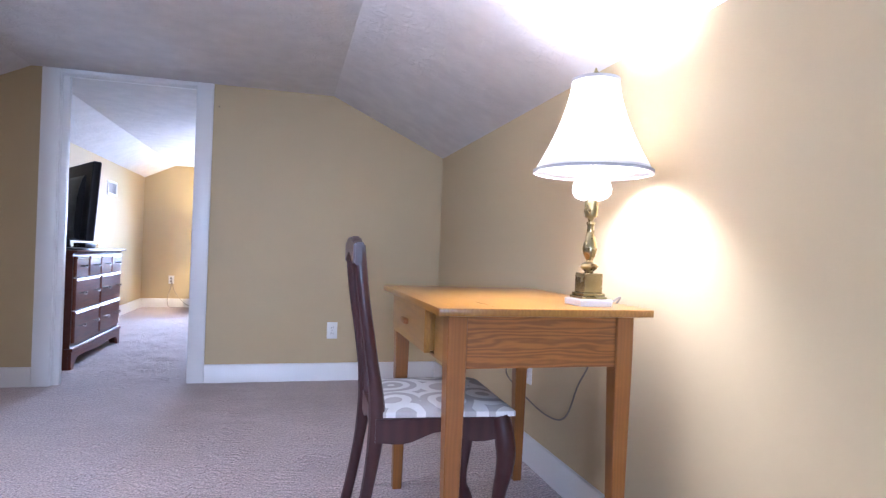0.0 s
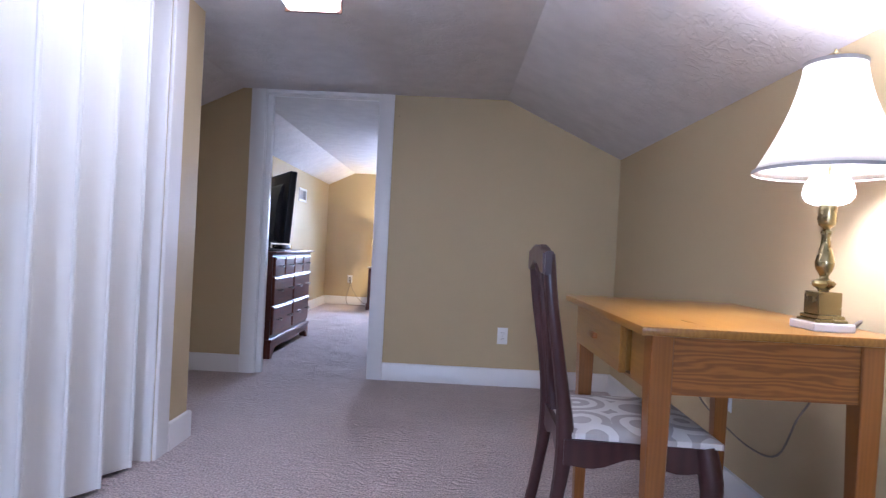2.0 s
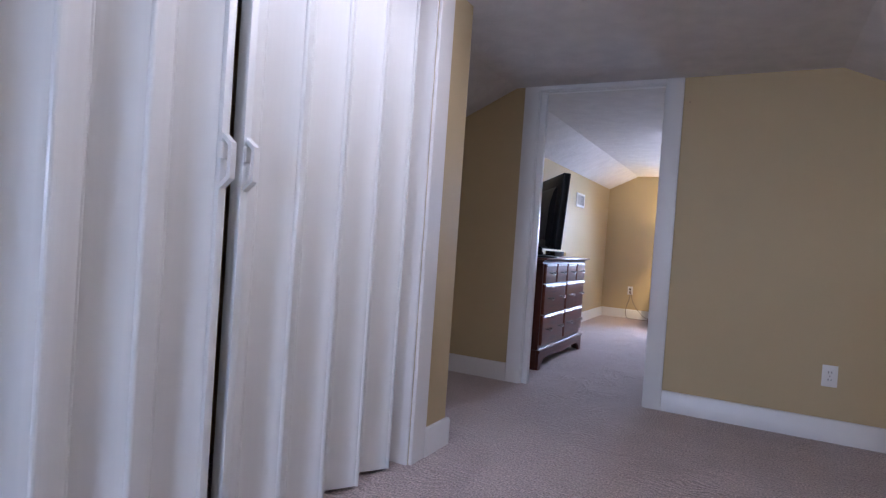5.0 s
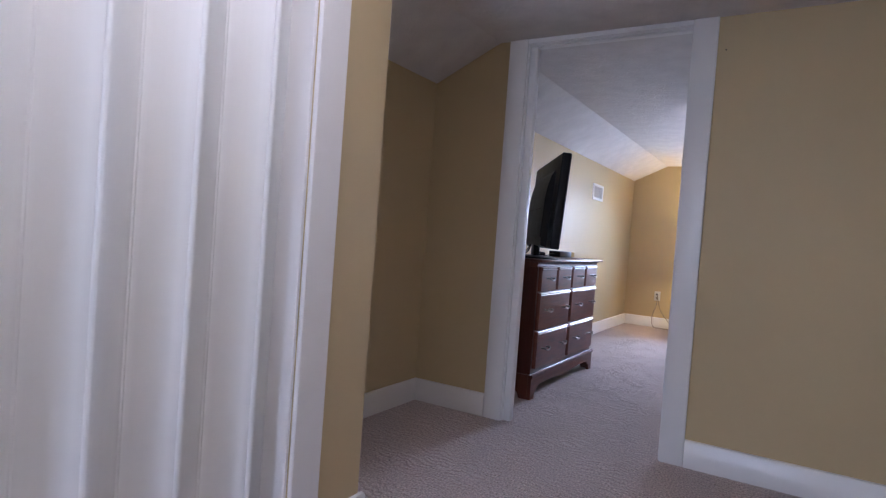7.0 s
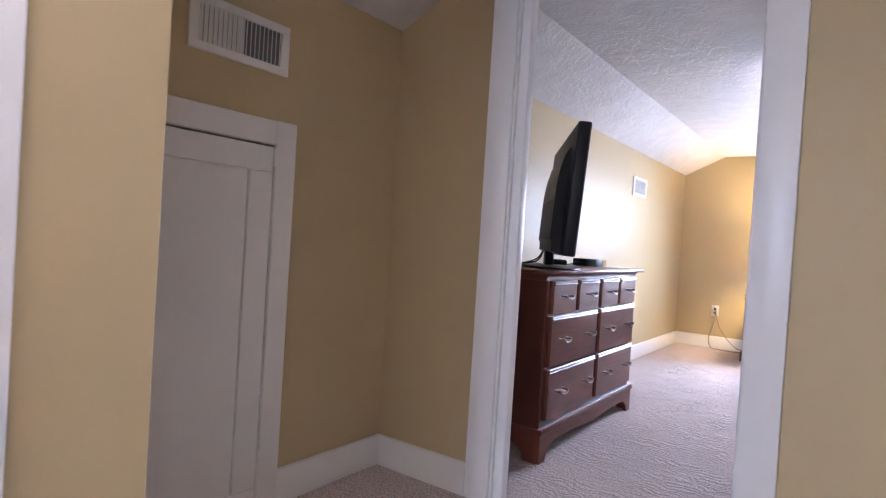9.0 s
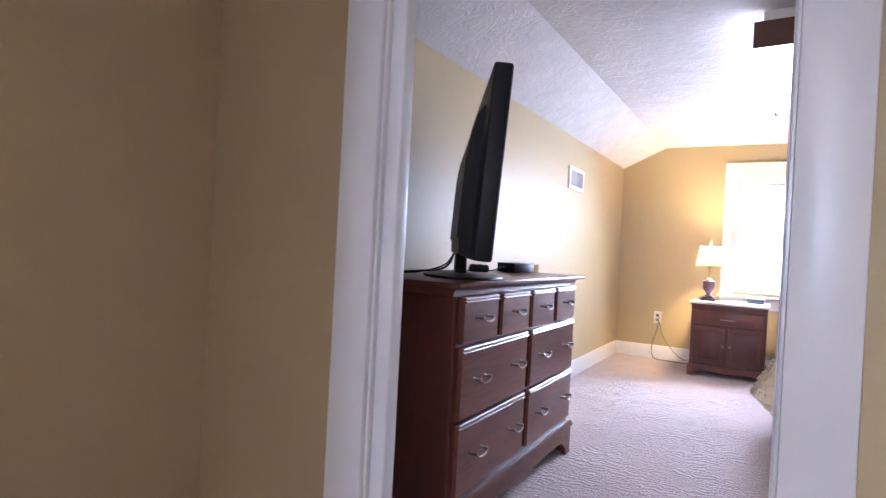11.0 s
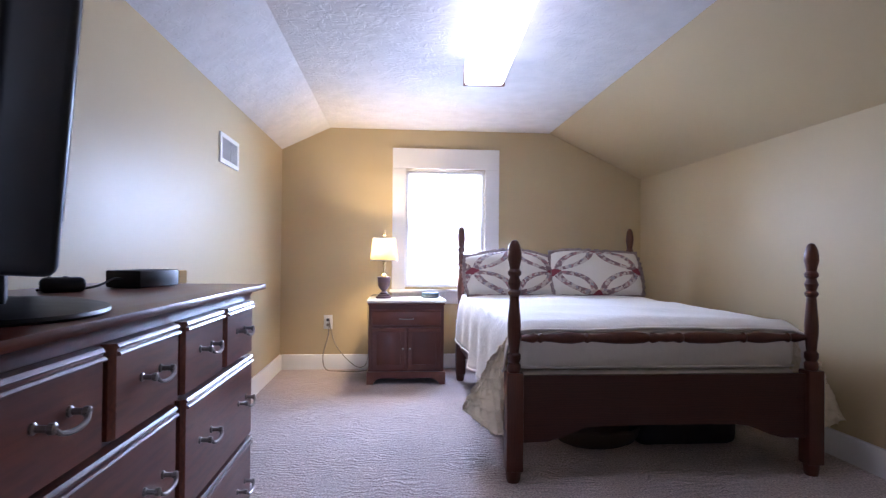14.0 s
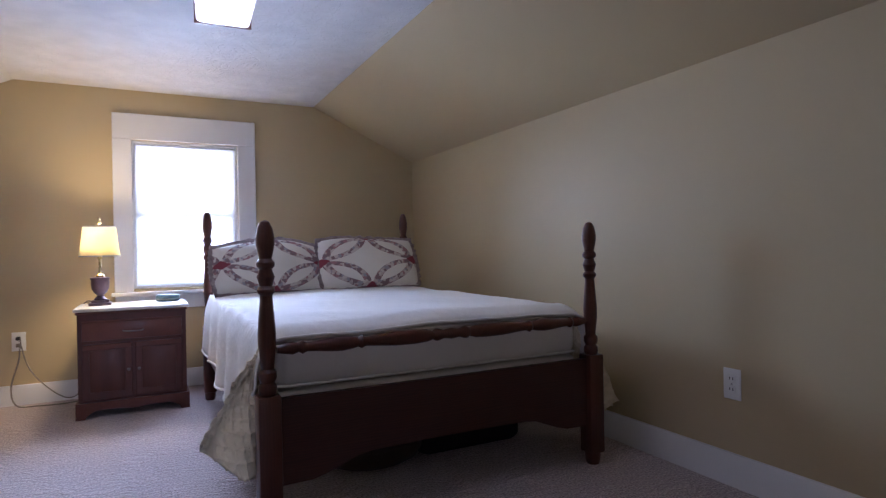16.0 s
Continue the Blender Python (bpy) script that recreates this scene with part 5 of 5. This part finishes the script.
def sham(x, y, z, w, h, lean, turn, mat, label):
    """A stuffed pillow sham with a flat ruffled border; local x across, z up, -y the front."""
    p = thing("pillow", (x, y, z), label, "pillow", "pillow shams")
    p.matrix_basis = pose(x, y, z, lean, 0, turn)

    def outline(a, b):
        """Squares the unit disc into a pillow outline with soft corners and a sagging top."""
        k = 1 - 0.045 * (a * b) ** 2 - 0.03 * (1 - a * a) * b * b
        return a * w / 2 * k, h / 2 + b * h / 2 * k + (0.012 * math.sin(3 * a + x * 5) - 0.030 * a * a) * max(0, b)

    def face(s):
        def place(u, v):
            a, b = 2 * u - 1, 2 * v - 1
            t = max(0, (1 - abs(a) ** 2.6) * (1 - abs(b) ** 2.6)) ** 0.5
            px, pz = outline(a, b)
            return (px, s * (0.003 + 0.078 * t) + 0.008 * noise.noise((a * 3, b * 3, s + x)) * t, pz)
        return place

    bm = bmesh.new()
    for s in (-1, 1):
        sheet_grid(bm, 28, 20, face(s))
    bmesh.ops.remove_doubles(bm, verts=bm.verts, dist=0.002)
    body = part("stuffed_body", bm, mat, p, sharp=180)
    n = 96
    bm = bmesh.new()
    inner, outer = [], []
    for i in range(n):
        a = 2 * math.pi * i / n
        c, s = math.cos(a), math.sin(a)
        k = 1 / max(abs(c), abs(s))
        px, pz = outline(c * k, s * k)
        inner.append(bm.verts.new((px * 0.97, 0.0, h / 2 + (pz - h / 2) * 0.95)))
        g = 0.024 + 0.005 * math.sin(i * 2.3)
        outer.append(bm.verts.new((px + c * g, 0.009 * math.sin(i * 1.9), pz + s * g)))
    for i in range(n):
        bm.faces.new((inner[i], inner[(i + 1) % n], outer[(i + 1) % n], outer[i]))
    solid(part("border", bm, RUFFLE, p, "dark floral border", sharp=180), 0.004)
    return p


RUFFLE = material("dark_floral_border", (0.40, 0.33, 0.31), 0.9, dark=(0.10, 0.06, 0.07), vary=0.3, scale=38, spec=0.15)
sham(0.172, 8.66, 0.668, 0.655, 0.352, -26, 4, SHAM_A, "quilted pillow sham with plum patchwork rings on white")
sham(0.808, 8.63, 0.668, 0.665, 0.376, -28, -2, SHAM_B, "quilted pillow sham with patchwork rings and red squares")

# things stored under the bed
basket = thing("basket", (0.36, 7.42, 0.0), "shallow oval dark wicker basket under the bed", "basket")
bm = bmesh.new()
lathe(bm, [(0.14, 0.0), (0.19, 0.02), (0.215, 0.055), (0.22, 0.085), (0.212, 0.088), (0.205, 0.055), (0.18, 0.025), (0.02, 0.012)], 36)
for v in bm.verts:
    v.co.y *= 0.62
part("bowl", bm, WICKER, basket)
bm = bmesh.new()
tube(bm, [(0.218 * math.cos(a), 0.135 * math.sin(a), 0.088 + 0.003 * math.sin(9 * a)) for a in [2 * math.pi * i / 48 for i in range(49)]], 0.008, 8)
part("rim", bm, WICKER, basket, "pale braided rim")
bag = tagged(part("storage_bag", boxes((0.55, 1.08, 7.35, 8.05, 0.0, 0.19), bevel=0.05, seg=4), BAG, sharp=80), "black soft storage bag on the carpet under the bed", "bag")

# small marks of use
nail = tagged(part("nail", lathe(bmesh.new(), [(0.0012, DOOR_S), (0.0012, DOOR_S - 0.010), (0.0032, DOOR_S - 0.0105), (0.0032, DOOR_S - 0.012)], 10, (-0.107, 1.863), "y"), SLOT), "small bare nail stuck in a tan painted wall", "nail")
